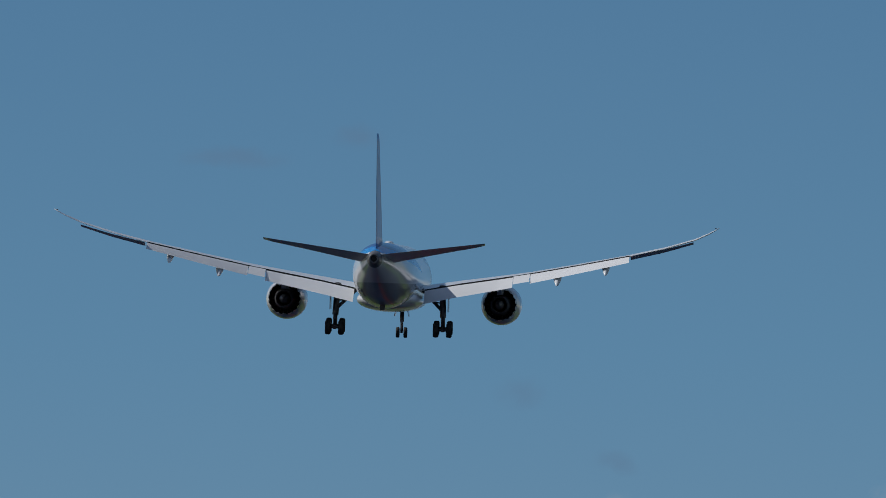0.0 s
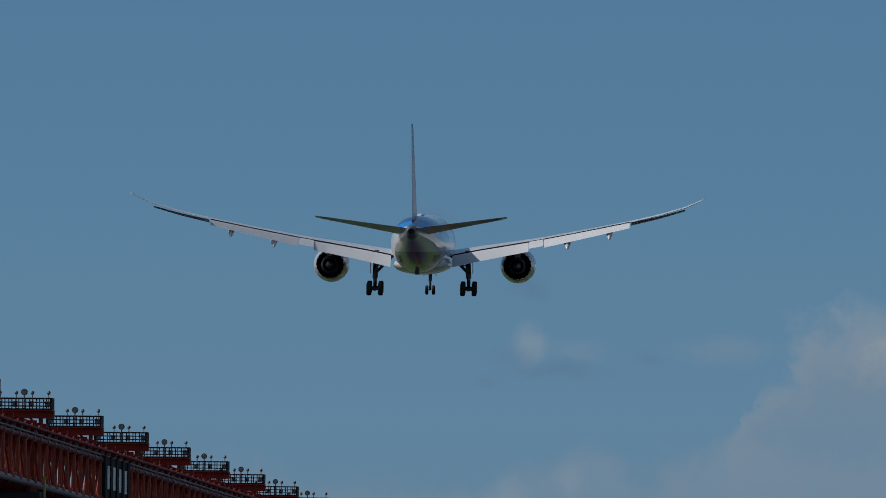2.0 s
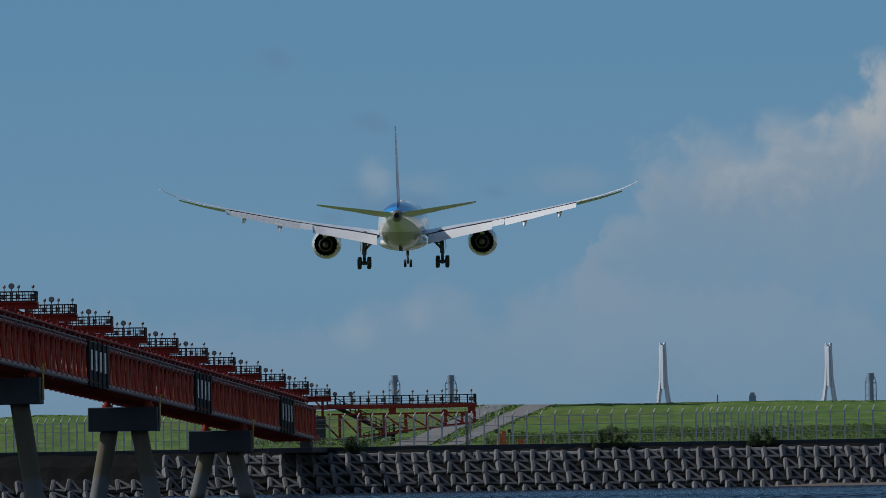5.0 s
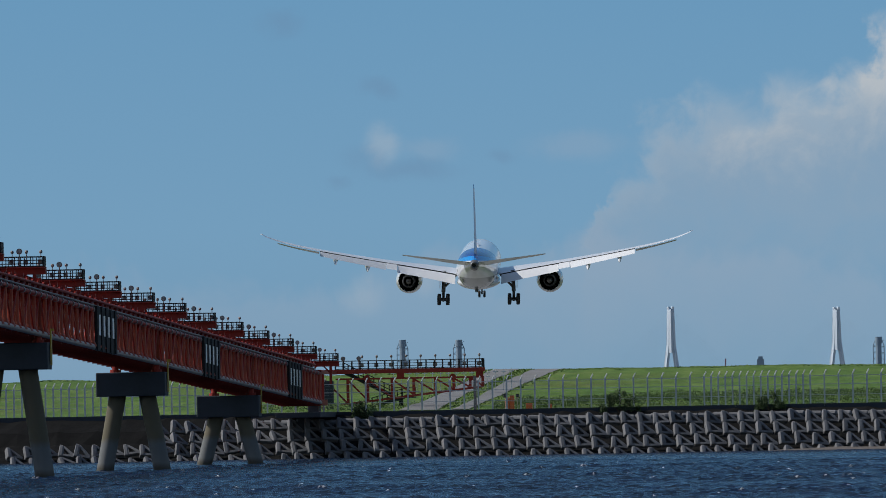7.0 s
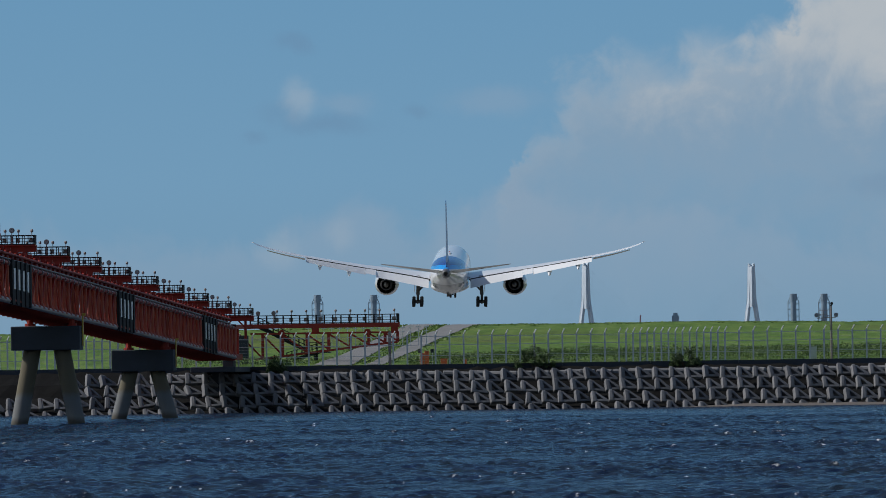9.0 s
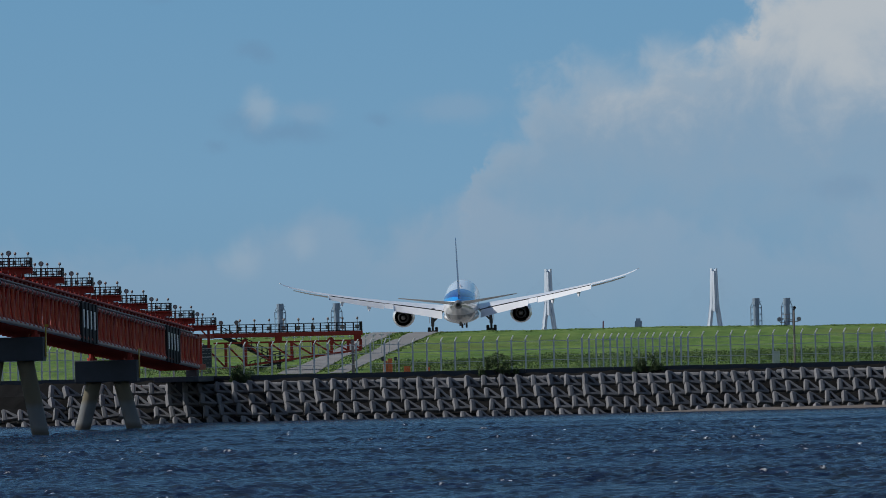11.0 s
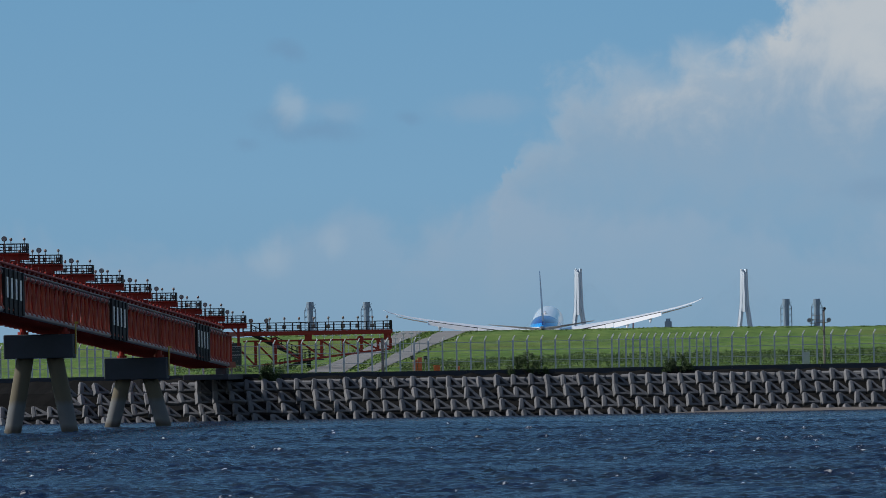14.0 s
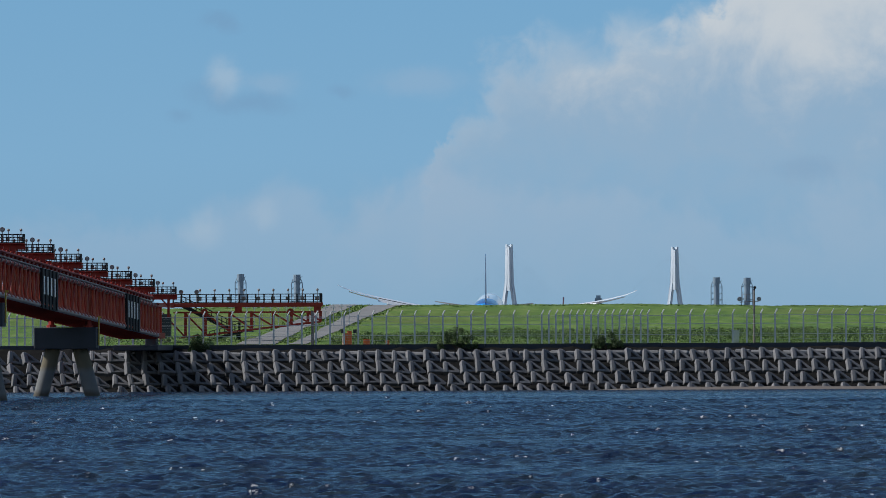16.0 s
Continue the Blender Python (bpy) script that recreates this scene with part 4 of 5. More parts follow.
build_fence()
build_hedge()
build_shrub(-53.0, 1084.6, 4.5, 2.1, 2.6, 1)
build_shrub(-36.1, 1084.6, 4.5, 1.7, 1.8, 2)
build_shrub(-82.3, 1084.2, 4.2, 1.0, 2.1, 3)
build_small()


# ---- far shore ----
def build_bridge_tower(x, top):
    y = 4600.0
    t = thing("bridge_tower", "white concrete bridge pylon splitting into two legs, with stay cables", "bridge tower", "cable-stayed bridge towers", pose(x, y, 0))
    for sx in (-1, 1):
        rings = []
        for z, cx, w in ((0, 4.7, 1.3), (26, 2.7, 1.2), (33, 1.8, 1.15), (38, 1.2, 1.05), (top - 1.2, 0.8, 0.95), (top, 1.05, 0.7)):
            rings.append([(sx * cx + a * w, b * 1.5, z) for a, b in ((-1, 0), (0.1, -1), (1, 0), (-0.1, 1))])
        part("leg", Geo().loft(rings), TOWER_HAZED, t)
    part("head", Geo().loft([[(a * w, b * 2.6, z) for a, b in ((-1, 0), (0.1, -1), (1, 0), (-0.1, 1))] for z, w in ((34.0, 2.6), (38.0, 2.25), (top - 1.4, 1.75))]), TOWER_HAZED, t)
    for k in range(9):
        for side in (-1, 1):
            part("stay_cable", Geo().tube((side * 0.5, 0, top - 2 - k * 1.6), (side * (31 - k * 2.6), 0, 24), 0.015, n=4), STACK_HAZED, t)


def build_stack(x, top):
    s = thing("chimney", "hazy grey industrial chimney with lattice frame", "chimney", "far chimneys", pose(x, 4550, 0))
    part("flue", Geo().tube((0, 0, 0), (0, 0, top - 0.5), 1.45, 1.4, 12).tube((0, 0, top - 3.2), (0, 0, top), 1.75, 1.75, 12), STACK_HAZED, s)
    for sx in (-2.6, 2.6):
        part("frame", Geo().tube((sx, 0, 0), (sx, 0, top - 4), 0.22, n=6).tube((sx, 0, top - 4), (sx * 0.5, 0, top - 1), 0.18, n=6), STACK_HAZED, s)
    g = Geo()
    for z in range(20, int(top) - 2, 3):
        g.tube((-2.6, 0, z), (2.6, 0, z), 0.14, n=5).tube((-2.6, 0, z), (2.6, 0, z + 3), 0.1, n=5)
    part("bracing", g, STACK_HAZED, s)


build_bridge_tower(-200.1, 56.2)
build_bridge_tower(-120.7, 54.6)
for x, top in ((-325.6, 42.2), (-298.8, 41.8), (-99.7, 39.5), (-85.2, 39.3)):
    build_stack(x, top)
t = thing("crane", "slim red crane jib far away", "crane", m=pose(-172.6, 4550, 0))
part("jib", Geo().beam((-1.0, 0, 0), (0.4, 0, 30.5), 0.7, 0.7), CRANE_HAZED, t)
part("stay", Geo().beam((-2.0, 0, 0), (0.3, 0, 29), 0.3, 0.3), CRANE_HAZED, t)
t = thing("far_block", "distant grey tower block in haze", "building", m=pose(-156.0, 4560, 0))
part("wall", Geo().box(-1.6, 1.6, -3, 3, 0, 30.0), STACK_HAZED, t)
part("roof", Geo().box(-1.0, 1.0, -2, 2, 30, 31.3), STACK_HAZED, t)

# ---- airliner ----
# Own space: x to its right, y forward, z up; origin on the ground between the main wheels.
AIR_WHITE = worn("gloss_white_paint", (0.78, 0.79, 0.8), (0.68, 0.69, 0.7), 0.3, 0.22, coat=0.5, bump=0.02, amount=0.3)
WING_GREY = worn("wing_grey_paint", (0.8, 0.81, 0.82), (0.7, 0.71, 0.73), 0.5, 0.3, coat=0.3, bump=0.02, amount=0.4, stretch=(1, 0.3, 1))
FLAP_WHITE = worn("flap_white_paint", (0.84, 0.85, 0.86), (0.72, 0.73, 0.74), 0.6, 0.35, coat=0.2, bump=0.02, amount=0.35)
COWL = worn("cowl_white_paint", (0.76, 0.77, 0.78), (0.62, 0.63, 0.64), 0.5, 0.2, coat=0.5, bump=0.02, amount=0.3)
ENGINE_DARK = worn("engine_dark_metal", (0.085, 0.085, 0.09), (0.04, 0.04, 0.043), 2.0, 0.6, 0.0)
ENGINE_METAL = worn("nozzle_metal", (0.2, 0.19, 0.18), (0.1, 0.09, 0.085), 2.0, 0.5, 0.3)
RUBBER = worn("tyre_rubber", (0.025, 0.025, 0.026), (0.012, 0.012, 0.012), 3.0, 0.8)
GEAR_METAL = worn("gear_metal", (0.12, 0.12, 0.125), (0.04, 0.04, 0.042), 3.0, 0.45, 0.5)
GAP_BLACK = worn("cove_shadow", (0.02, 0.018, 0.016), (0.01, 0.01, 0.01), 2.0, 0.8)
CONE_GREY = worn("cone_grey_metal", (0.2, 0.2, 0.21), (0.1, 0.1, 0.1), 1.5, 0.4, 0.4)
BEACON = worn("red_beacon", (0.6, 0.05, 0.03), (0.4, 0.03, 0.02), 3.0, 0.3)


def livery():
    n = Nodes("fuselage_livery", 0.12, coat=0.08, spec=0.35)
    tc = n.t.nodes.new("ShaderNodeTexCoord")
    sep = n.t.nodes.new("ShaderNodeSeparateXYZ")
    n.link(tc.outputs["Object"], sep.inputs[0])
    y, z = sep.outputs["Y"], sep.outputs["Z"]
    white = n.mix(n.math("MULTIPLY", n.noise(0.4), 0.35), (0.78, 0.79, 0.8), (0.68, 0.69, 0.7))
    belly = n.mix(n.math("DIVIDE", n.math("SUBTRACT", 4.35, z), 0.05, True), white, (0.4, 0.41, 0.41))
    # a two-tone sweep: dark blue over light blue, running down and forward from the fin
    line = lambda z0, y0, k: n.math("ADD", z0, n.math("MULTIPLY", n.math("ADD", y, -y0), k))
    above = lambda v: n.math("DIVIDE", n.math("SUBTRACT", z, v), 0.03, True)
    front = n.math("DIVIDE", n.math("SUBTRACT", n.math("ADD", -10.5, n.math("MULTIPLY", n.math("SUBTRACT", 8.0, z), 4.2)), y), 0.06, True)
    tail = n.math("DIVIDE", n.math("ADD", y, 27.2), 0.05, True)
    band = n.mix(above(line(7.5, -24.5, -0.08)), (0.0, 0.3, 0.8), (0.004, 0.022, 0.24))
    fac = n.math("MULTIPLY", n.math("MULTIPLY", front, above(line(6.9, -26.0, -0.057))), tail)
    n.color(n.mix(fac, belly, band))
    return n.mat


def fin_livery():
    n = Nodes("fin_livery", 0.3, coat=0.15)
    tc = n.t.nodes.new("ShaderNodeTexCoord")
    sep = n.t.nodes.new("ShaderNodeSeparateXYZ")
    n.link(tc.outputs["Object"], sep.inputs[0])
    s = n.math("ADD", sep.outputs["Y"], n.math("MULTIPLY", n.math("SUBTRACT", sep.outputs["Z"], 8.0), 0.75))
    light = n.math("DIVIDE", n.math("SUBTRACT", -21.5, s), 0.05, True)
    n.color(n.mix(light, (0.012, 0.055, 0.3), (0.05, 0.22, 0.55)))
    return n.mat


LIVERY, FIN_BLUE = livery(), fin_livery()


def ring_y(y, cz, rx, rz, n=40, cx=0.0):
    return [(cx + rx * math.cos(6.28318 * i / n), y, cz + rz * math.sin(6.28318 * i / n)) for i in range(n)]


def foil(le, chord, thick, x, z, n=9, droop=0.0):
    """A wing section at x: leading edge y, chord, thickness, height."""
    up, lo = [], []
    for i in range(n + 1):
        t = (1 - math.cos(math.pi * i / n)) / 2
        h = thick * 2.6 * (0.2969 * math.sqrt(t) - 0.126 * t - 0.3516 * t * t + 0.2843 * t ** 3 - 0.1 * t ** 4) * 1.9
        c = 0.12 * thick * math.sin(math.pi * t) - droop * t * t
        up.append((x, le - chord * t, z + c + h * 0.55))
        lo.append((x, le - chord * t, z + c - h * 0.45))
    return up + lo[-2:0:-1]


WX = [0.0, 2.9, 6.0, 9.5, 12.8, 17.0, 21.8, 25.0, 27.7, 29.0, 29.9]
WLE = [13.2, 11.4, 9.0, 6.7, 4.5, 1.7, -1.5, -3.8, -5.9, -7.9, -9.8]
WTE = [-2.0, -2.0, -1.9, -1.6, -2.3, -3.9, -5.75, -7.0, -8.3, -9.6, -10.5]
WZ = [3.6, 3.78, 4.4, 5.0, 5.58, 6.42, 7.42, 8.2, 9.02, 9.6, 10.13]
WT = [1.5, 1.4, 1.05, 0.8, 0.64, 0.54, 0.44, 0.38, 0.34, 0.28, 0.13]


def wing_at(x):
    a = abs(x)
    return [float(np.interp(a, WX, w)) for w in (WLE, WTE, WZ, WT)]


def build_wing(air, s):
    rings = []
    xs = sorted(set(WX + [4.5, 7.5, 11.0, 15.0, 19.5, 23.5, 26.5, 28.4, 29.5]))
    for x in xs:
        le, te, z, th = wing_at(x)
        cut = 0.0 if x > 27.75 or x < 2.9 else 0.12
        rings.append(foil(le, (le - te) * (1 - cut), th, s * x, z))
    g = Geo().loft(rings if s < 0 else [r[::-1] for r in rings])
    g.smooth = True
    wing = part("wing", g, WING_GREY, air, "swept grey-white wing with an upswept tip")

    def surface(name, x0, x1, chord0, chord1, angle, drop, back, mat, label, n=6):
        """A hinged panel behind the wing, turned down by its angle."""
        rr = []
        ca, sa = math.cos(radians(angle)), math.sin(radians(angle))
        for k in range(n + 1):
            x = x0 + (x1 - x0) * k / n
            le, te, z, th = wing_at(x)
            c = chord0 + (chord1 - chord0) * k / n
            y0, z0 = te + (le - te) * 0.12 - back, z - drop
            sec = []
            for q, h in ((0, 0.02), (0.08, 0.09), (0.3, 0.11), (0.7, 0.06), (1, 0.01), (0.7, -0.03), (0.3, -0.06), (0.06, -0.05)):
                yy, zz = -q * c, h * c * 0.7
                sec.append((s * x, y0 + yy * ca + zz * sa, z0 + yy * sa + zz * ca))
            rr.append(sec)
        gg = Geo().loft(rr if s > 0 else [r[::-1] for r in rr])
        return part(name, gg, mat, wing, label)

    surface("inboard_flap", 3.2, 11.2, 2.35, 1.85, 30, 0.1, 0.42, FLAP_WHITE, "lowered white inboard flap")
    surface("flaperon", 11.25, 12.74, 1.75, 1.68, 23, 0.04, 0.32, FLAP_WHITE, "drooped white flaperon", 2)
    surface("outboard_flap", 12.8, 21.8, 1.75, 1.15, 28, 0.06, 0.36, FLAP_WHITE, "lowered white outboard flap")
    surface("aileron", 21.95, 27.6, 1.35, 0.75, -13, 0.34, 0.0, WING_GREY, "grey aileron")
    gap = Geo()
    rr = []
    for k in range(13):
        x = 3.2 + (21.8 - 3.2) * k / 12
        le, te, z, th = wing_at(x)
        y0 = te + (le - te) * 0.12
        rr.append([(s * x, y0 + 0.06, z + 0.06), (s * x, y0 - 0.14, z + 0.07), (s * x, y0 - 0.22, z - 0.2), (s * x, y0 + 0.06, z - 0.22)])
    gap.loft(rr)
    part("flap_cove", gap, GAP_BLACK, wing, "dark gap between wing and flap")
    for x, k in ((9.9, 0.8), (15.3, 1.05), (19.7, 0.95)):
        le, te, z, th = wing_at(x)
        rings = []
        for q, w, h, dz in ((2.6, 0.05, 0.05, -0.3), (1.6, 0.2, 0.3, -0.4), (0.2, 0.24, 0.38, -0.5), (-0.9, 0.2, 0.32, -0.85), (-1.8, 0.1, 0.18, -1.28), (-2.15, 0.02, 0.03, -1.45)):
            rings.append([(s * x + 1.7 * w * k * math.cos(a), te + 0.6 + q * k, z + dz * k + h * k * math.sin(a)) for a in [6.28318 * i / 10 for i in range(10)]])
        gg = Geo().loft(rings[::-1])
        gg.smooth = True
        part("track_fairing", gg, FLAP_WHITE, wing, "pointed flap track fairing")
    le, te, z, th = wing_at(29.8)
    part("tip_light", Geo().box(s * 29.6 - 0.08, s * 29.6 + 0.08, te + 0.05, te + 0.3, z, z + 0.06), LENS, wing)
    return wing


def build_engine(air, s):
    x, cz = s * 9.85, 2.72
    e = part("engine", Geo().loft([ring_y(y, cz + 0.02, r, r, 44, x) for y, r in ((4.55, 1.52), (5.0, 1.63), (6.2, 1.8), (7.6, 1.88), (9.0, 1.86), (9.8, 1.72), (10.1, 1.55), (9.9, 1.42), (9.0, 1.4))], close=False), COWL, air, "white engine cowling with scalloped rim")
    e.data.polygons.foreach_set("use_smooth", [True] * len(e.data.polygons))
    # scalloped rear edge
    g = Geo()
    n = 18
    for i in range(n):
        a0, a1 = 6.28318 * i / n, 6.28318 * (i + 1) / n
        am = (a0 + a1) / 2
        pts = []
        for a, y, r in ((a0, 4.56, 1.52), (a1, 4.56, 1.52), (am, 4.08, 1.42)):
            pts.append((x + r * math.cos(a), y, cz + 0.02 + r * math.sin(a)))
        for a, y, r in ((a0, 4.56, 1.47), (a1, 4.56, 1.47), (am, 4.08, 1.39)):
            pts.append((x + r * math.cos(a), y, cz + 0.02 + r * math.sin(a)))
        g.add(pts, [(0, 1, 2), (5, 4, 3), (0, 2, 5, 3), (1, 4, 5, 2)])
    part("chevron_rim", g, COWL, e, "toothed rear rim")
    part("duct", Geo().loft([ring_y(y, cz + 0.02, r, r, 36, x) for y, r in ((4.5, 1.48), (5.6, 1.42), (7.5, 1.3), (7.6, 0.7))], close=False), ENGINE_DARK, e, "dark bypass duct")
    g = Geo().loft([ring_y(y, cz, r, r, 30, x) for y, r in ((7.4, 1.0), (5.2, 1.02), (3.6, 0.8), (3.2, 0.72), (3.25, 0.66), (4.2, 0.62))], close=False)
    g.smooth = True
    part("core_nozzle", g, ENGINE_DARK, e, "dark metal core nozzle")
    g = Geo().loft([ring_y(y, cz, r, r, 24, x) for y, r in ((4.4, 0.45), (3.4, 0.42), (2.6, 0.26), (2.1, 0.1), (1.95, 0.02))])
    g.smooth = True
    part("plug", g, ENGINE_METAL, e, "metal exhaust plug")
    part("fan_face", Geo().tube((x, 7.0, cz), (x, 7.1, cz), 1.42, n=30), GAP_BLACK, e, "dark fan behind the duct")
    vane = Geo()
    for i in range(22):
        a = 6.28318 * i / 22
        c, q = math.cos(a), math.sin(a)
        vane.beam((x + 0.75 * c, 6.6, cz + 0.75 * q), (x + 1.38 * c, 6.6, cz + 1.38 * q), 0.05, 0.05)
    part("guide_vanes", vane, ENGINE_METAL, e)
    le, te, z, th = wing_at(9.85)
    rings = []
    for y, z0, z1, w in ((9.2, cz + 1.6, cz + 1.95, 0.1), (7.4, cz + 1.2, z + 0.1, 0.3), (5.0, cz + 0.9, z, 0.34), (2.8, cz + 0.9, z - 0.2, 0.24), (0.8, z - 0.6, z - 0.25, 0.08)):
        rings.append([(x - w, y, z0), (x + w, y, z0), (x + w, y, z1), (x - w, y, z1)])
    part("pylon", Geo().loft(rings), COWL, e)


def wheel(parent, x, y, z, r, w):
    g = Geo()
    prof = [(-w / 2, r * 0.62), (-w / 2, r * 0.86), (-w * 0.36, r * 0.97), (-w * 0.15, r), (w * 0.15, r), (w * 0.36, r * 0.97), (w / 2, r * 0.86), (w / 2, r * 0.62)]
    n = 24
    g.loft([[(x + a, y + b * math.cos(6.28318 * i / n), z + b * math.sin(6.28318 * i / n)) for i in range(n)] for a, b in prof], close=False)
    g.smooth = True
    t = part("tyre", g, RUBBER, parent, "black rubber tyre")
    part("rim", Geo().tube((x - w * 0.42, y, z), (x + w * 0.42, y, z), r * 0.63, n=18), GEAR_METAL, t)


def build_gear(air):
    drop = pose(0, 0, -0.2)   # legs hang free in flight
    for s in (-1, 1):
        gx = s * 4.9
        leg = part("main_gear", Geo().tube((gx, 0, 0.55), (gx, 0.0, 2.2), 0.2, n=12).tube((gx, 0, 1.6), (gx - s * 0.15, 0.35, 4.5), 0.29, n=12), GEAR_METAL, air, "dark main landing gear leg", drop)
        part("bogie", Geo().beam((gx, -0.95, 0.42), (gx, 0.95, 0.66), 0.26, 0.3).tube((gx - 0.75, -0.75, 0.46), (gx + 0.75, -0.75, 0.46), 0.13, n=8).tube((gx - 0.75, 0.75, 0.62), (gx + 0.75, 0.75, 0.62), 0.13, n=8), GEAR_METAL, leg)
        for dy, dz in ((-0.75, 0.44), (0.75, 0.64)):
            for dx in (-0.6, 0.6):
                wheel(leg, gx + dx, dy, dz, 0.67, 0.5)
        part("side_brace", Geo().tube((gx, 0.1, 2.1), (gx - s * 2.0, 0.5, 4.1), 0.16, n=8).tube((gx - s * 0.1, 0.1, 2.9), (gx - s * 1.0, 0.4, 3.0), 0.07, n=6), GEAR_METAL, leg)
        part("drag_brace", Geo().tube((gx, 0, 2.1), (gx - s * 0.1, 2.4, 4.0), 0.1, n=8), GEAR_METAL, leg)
        part("torque_link", Geo().beam((gx, -0.2, 0.8), (gx, -0.55, 1.25), 0.2, 0.07).beam((gx, -0.55, 1.25), (gx, -0.2, 1.75), 0.2, 0.07), GEAR_METAL, leg)
        part("gear_door", Geo().box(gx + s * 0.42, gx + s * 0.5, -0.9, 1.2, 2.1, 4.1), AIR_WHITE, leg, "white leg door")
    nose = part("nose_gear", Geo().tube((0, 22.8, 0.45), (0, 22.9, 2.6), 0.13, n=10).tube((0, 22.9, 1.5), (0, 23.0, 3.0), 0.19, n=10), GEAR_METAL, air, "dark nose landing gear leg", pose(0, 0, -0.58))
    for dx in (-0.36, 0.36):
        wheel(nose, dx, 22.8, 0.5, 0.5, 0.33)
    part("drag_strut", Geo().tube((0, 22.9, 1.7), (0, 25.2, 2.6), 0.09, n=8), GEAR_METAL, nose)
    for sx in (-1, 1):
        part("nose_door", Geo().beam((sx * 0.5, 22.6, 2.75), (sx * 0.68, 22.6, 2.0), 2.0, 0.05), AIR_WHITE, nose)
    part("taxi_light", Geo().tube((0, 22.55, 1.5), (0, 22.7, 1.5), 0.16, n=10), LENS, nose)


def build_airliner():
    air = thing("airliner", "white twin-engine airliner with a blue tail, flaps and wheels down", "aeroplane")
    st = [(28.0, 4.25, 0.02, 0.02), (27.7, 4.25, 0.55, 0.5), (26.6, 4.35, 1.35, 1.3), (24.5, 4.6, 2.2, 2.2), (21.0, 4.9, 2.78, 2.85), (17.0, 5.0, 2.885, 2.98), (8.0, 5.0, 2.885, 2.98), (-4.0, 5.0, 2.885, 2.98), (-9.0, 5.03, 2.87, 2.95),
          (-13.0, 5.2, 2.72, 2.76), (-17.0, 5.5, 2.38, 2.42), (-20.5, 5.83, 1.9, 1.98), (-24.0, 6.15, 1.25, 1.42), (-26.6, 6.33, 0.78, 0.9), (-28.2, 6.4, 0.5, 0.55)]
    g = Geo().loft([ring_y(y, cz, rx, rz, 48) for y, cz, rx, rz in st][::-1])
    g.smooth = True
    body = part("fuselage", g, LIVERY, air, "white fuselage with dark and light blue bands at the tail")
    g = Geo().loft([ring_y(y, cz, r, q, 24) for y, cz, r, q in ((-27.3, 6.37, 0.69, 0.77), (-28.2, 6.4, 0.52, 0.57), (-28.6, 6.4, 0.46, 0.46), (-28.75, 6.4, 0.36, 0.36), (-28.65, 6.4, 0.28, 0.28), (-28.2, 6.4, 0.26, 0.26))])
    g.smooth = True
    part("tail_exhaust", g, CONE_GREY, body, "dark auxiliary exhaust in the tail cone")
    part("exhaust_hole", Geo().tube((0, -28.66, 6.4), (0, -28.6, 6.4), 0.26, n=16), GAP_BLACK, body)
    g = Geo().loft([ring_y(y, cz, rx, rz, 32) for y, cz, rx, rz in ((13.0, 3.0, 0.3, 0.3), (11.5, 2.9, 2.2, 0.75), (8.0, 2.85, 3.0, 1.05), (0.0, 2.85, 3.05, 1.08), (-4.5, 2.9, 2.7, 1.0), (-8.0, 2.9, 1.6, 0.8), (-10.0, 2.95, 0.3, 0.4))][::-1])
    g.smooth = True
    part("belly_fairing", g, AIR_WHITE, body, "white wing-root fairing")
    # upper aerials and beacon
    part("satcom_dome", Geo().loft([ring_y(y, 8.0, w, h, 14) for y, w, h in ((-5.2, 0.05, 0.02), (-5.0, 0.3, 0.14), (-4.0, 0.42, 0.22), (-3.0, 0.3, 0.12), (-2.8, 0.05, 0.02))][::1]), AIR_WHITE, body)
    part("beacon", Geo().tube((0, -1.0, 7.96), (0, -1.0, 8.14), 0.12, 0.07, 8), BEACON, body, "small red beacon")
    part("belly_aerial", Geo().box(-0.22, 0.22, -12.2, -11.7, 1.9, 2.5), GEAR_METAL, body)
    for s in (-1, 1):
        build_wing(air, s)
        build_engine(air, s)
        rings = []
        for x, le, te, z, th in ((0.3, -21.6, -27.2, 6.35, 0.62), (1.4, -22.2, -27.3, 6.5, 0.55), (5.0, -24.9, -28.3, 6.98, 0.36), (9.0, -27.6, -29.3, 7.5, 0.2), (9.75, -28.4, -29.6, 7.6, 0.08)):
            rings.append([(q[0], q[1], q[2] - 0.15 * (q[1] - te)) for q in foil(le, le - te, th, s * x, z + 0.4)])
        g = Geo().loft(rings if s < 0 else [r[::-1] for r in rings])
        g.smooth = True
        stab = part("tailplane", g, WING_GREY, air, "grey tailplane")
    rings = []
    for z, le, te, th in ((7.2, -16.2, -26.3, 0.75), (8.4, -18.2, -26.6, 0.66), (11.0, -20.6, -27.4, 0.55), (14.0, -23.5, -28.5, 0.42), (16.7, -25.9, -29.4, 0.3), (17.4, -27.0, -29.8, 0.16)):
        sec = foil(le, le - te, th, 0, 0)
        rings.append([(p[2], p[1], z) for p in sec])
    g = Geo().loft(rings)
    g.smooth = True
    fin = part("fin", g, FIN_BLUE, air, "tall blue tail fin")
    build_gear(air)
    return air


airliner = build_airliner()

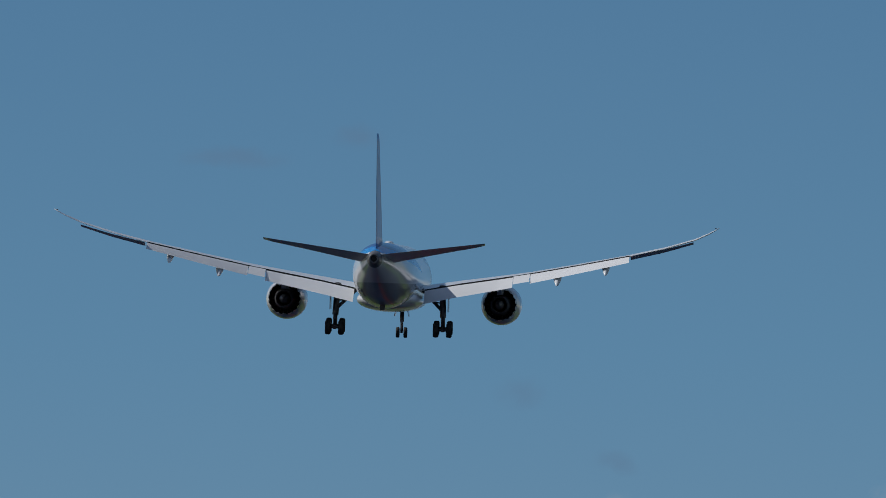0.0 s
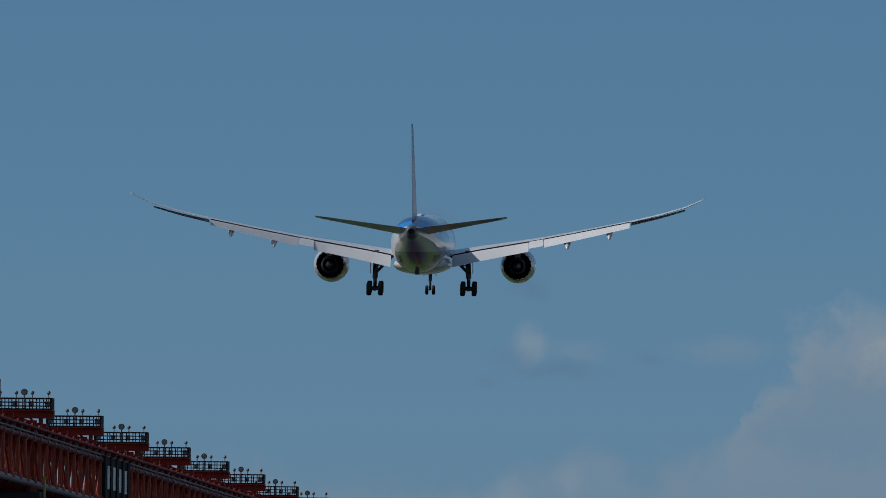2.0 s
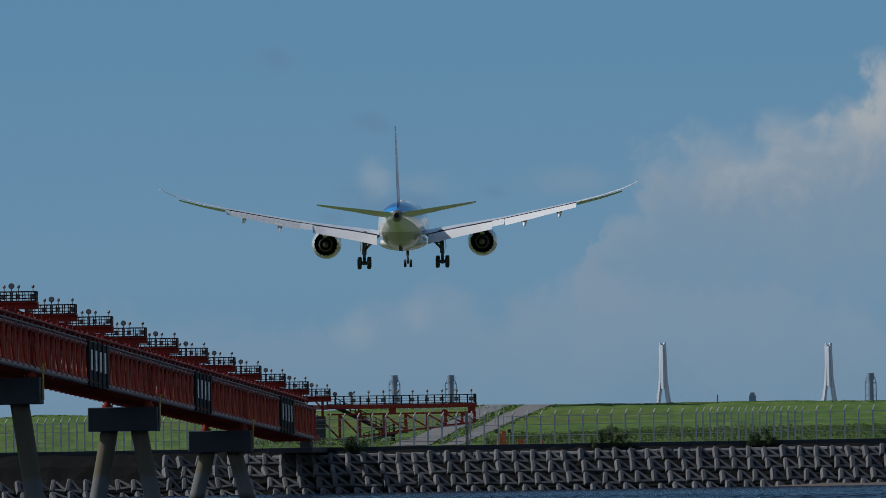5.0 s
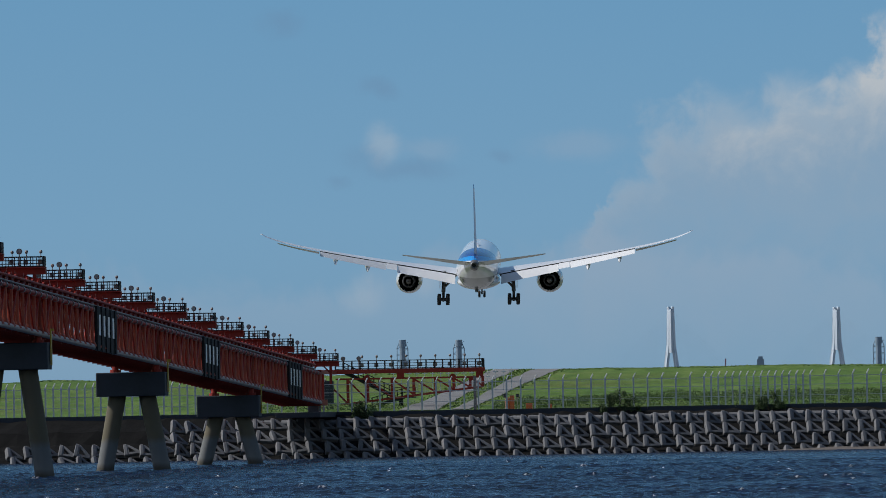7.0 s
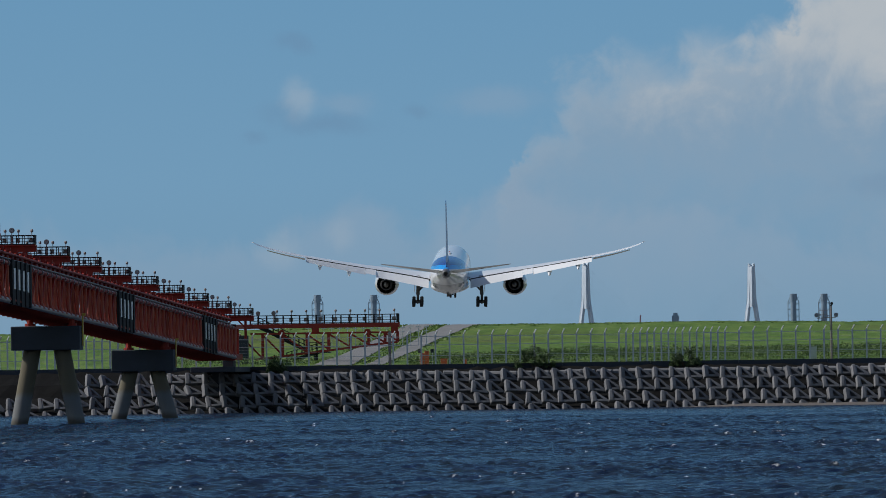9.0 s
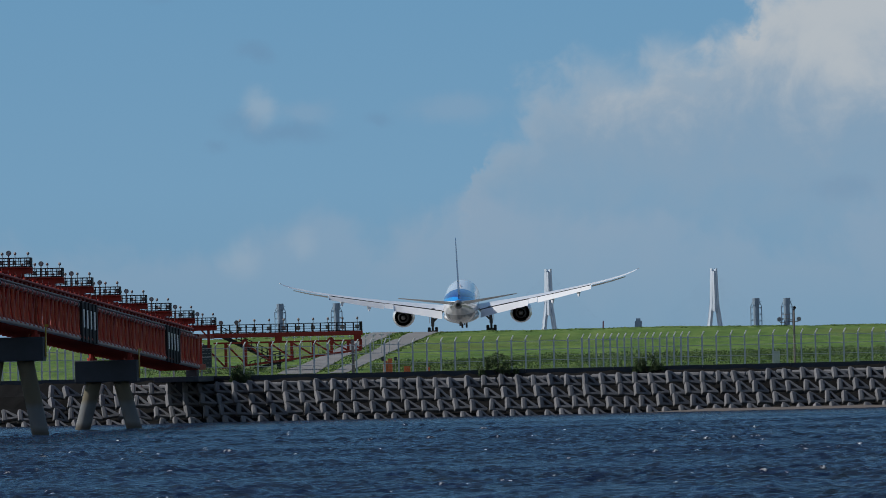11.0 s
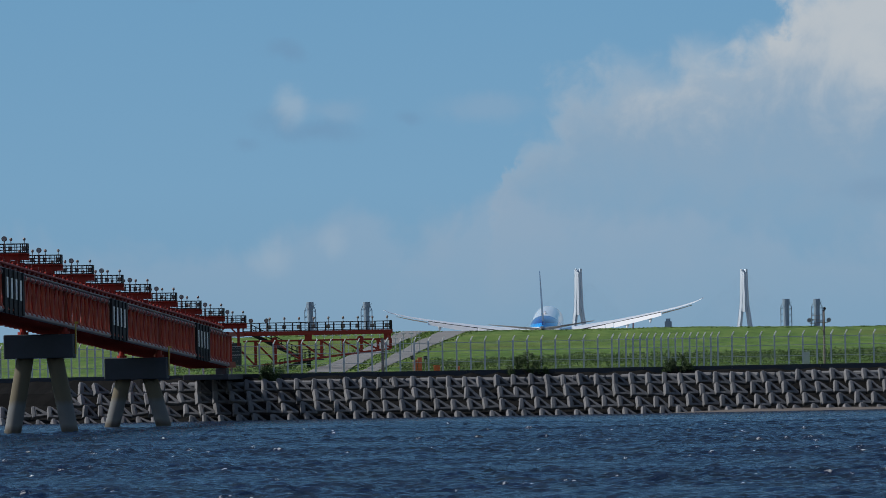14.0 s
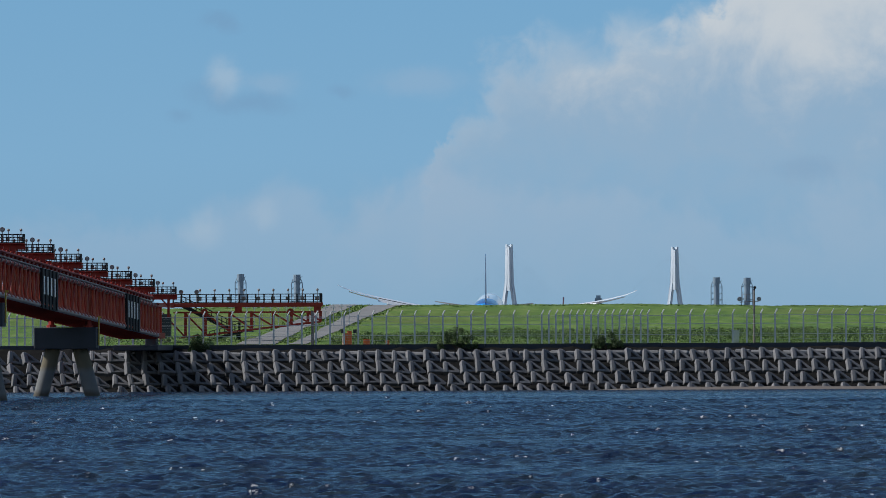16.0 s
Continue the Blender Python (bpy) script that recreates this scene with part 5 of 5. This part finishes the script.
FLIGHT = [  # seconds, place of the wheels, heading, pitch, bank
    (0.0, -84.80, 867.2, 45.55, -2.58, 2.80, 0.30),
    (0.5, -84.80, 900.6, 43.75, -2.58, 2.77, 0.30),
    (1.0, -84.80, 934.0, 41.96, -2.58, 2.73, 0.30),
    (1.5, -84.68, 967.4, 40.25, -2.59, 2.70, 0.12),
    (2.0, -84.75, 1000.8, 38.33, -2.58, 2.63, 0.01),
    (2.5, -84.68, 1034.2, 36.46, -2.59, 2.57, 0.00),
    (3.0, -84.85, 1067.6, 34.66, -2.59, 2.50, 0.28),
    (3.5, -84.74, 1101.0, 32.84, -2.62, 2.35, 0.38),
    (4.0, -84.70, 1134.4, 31.11, -2.65, 2.20, 0.12),
    (4.5, -84.67, 1167.8, 29.51, -2.65, 2.02, -0.17),
    (5.0, -84.56, 1201.2, 27.90, -2.61, 1.85, -0.23),
    (5.2, -84.56, 1214.6, 27.00, -2.57, 1.85, -0.25),
    (7.3, -84.76, 1354.8, 19.19, -2.43, 3.80, 0.59),
    (7.5, -84.67, 1368.2, 18.40, -2.42, 3.86, 0.44),
    (8.0, -84.67, 1401.6, 17.02, -2.32, 4.00, 0.50),
    (8.5, -84.72, 1435.0, 15.78, -2.19, 4.10, 0.68),
    (9.0, -84.75, 1468.4, 14.67, -2.06, 4.20, 0.70),
    (9.2, -84.93, 1481.8, 14.29, -2.03, 4.20, 0.74),
    (11.5, -84.05, 1635.4, 11.23, -2.05, 3.80, -1.90),
    (12.0, -83.93, 1668.8, 10.46, -2.04, 4.30, -2.64),
    (12.5, -83.73, 1702.2, 9.61, -1.92, 4.75, -2.91),
    (13.0, -83.72, 1735.4, 9.23, -1.71, 5.00, -2.65),
    (13.5, -84.14, 1768.0, 8.93, -1.44, 4.50, -1.99),
    (14.0, -84.42, 1800.2, 8.49, -1.18, 4.15, -1.21),
    (14.5, -84.93, 1831.8, 8.22, -1.08, 3.75, -1.40),
    (15.0, -86.07, 1862.9, 8.12, -1.14, 3.40, -0.85),
    (15.5, -87.11, 1893.6, 7.70, -1.21, 2.70, 0.50),
    (16.0, -88.13, 1923.7, 7.46, -1.20, 2.50, 1.32),
]


def motions():
    rows = []
    for t, x, y, z, heading, pitch, bank in FLIGHT:
        m = Matrix.Translation((x, y, z)) @ Matrix.Rotation(radians(-heading), 4, "Z") @ Matrix.Rotation(radians(pitch), 4, "X") @ Matrix.Rotation(radians(bank), 4, "Y")
        rows.append((t, m))
    walk(airliner, rows)
    # the waves run slowly along the shore
    walk(water, [(0.0, pose(-4.0, 9.0, WATER_Z)), (8.0, pose(0.0, 0.0, WATER_Z + 0.02)), (16.0, pose(4.0, -9.0, WATER_Z))])


motions()
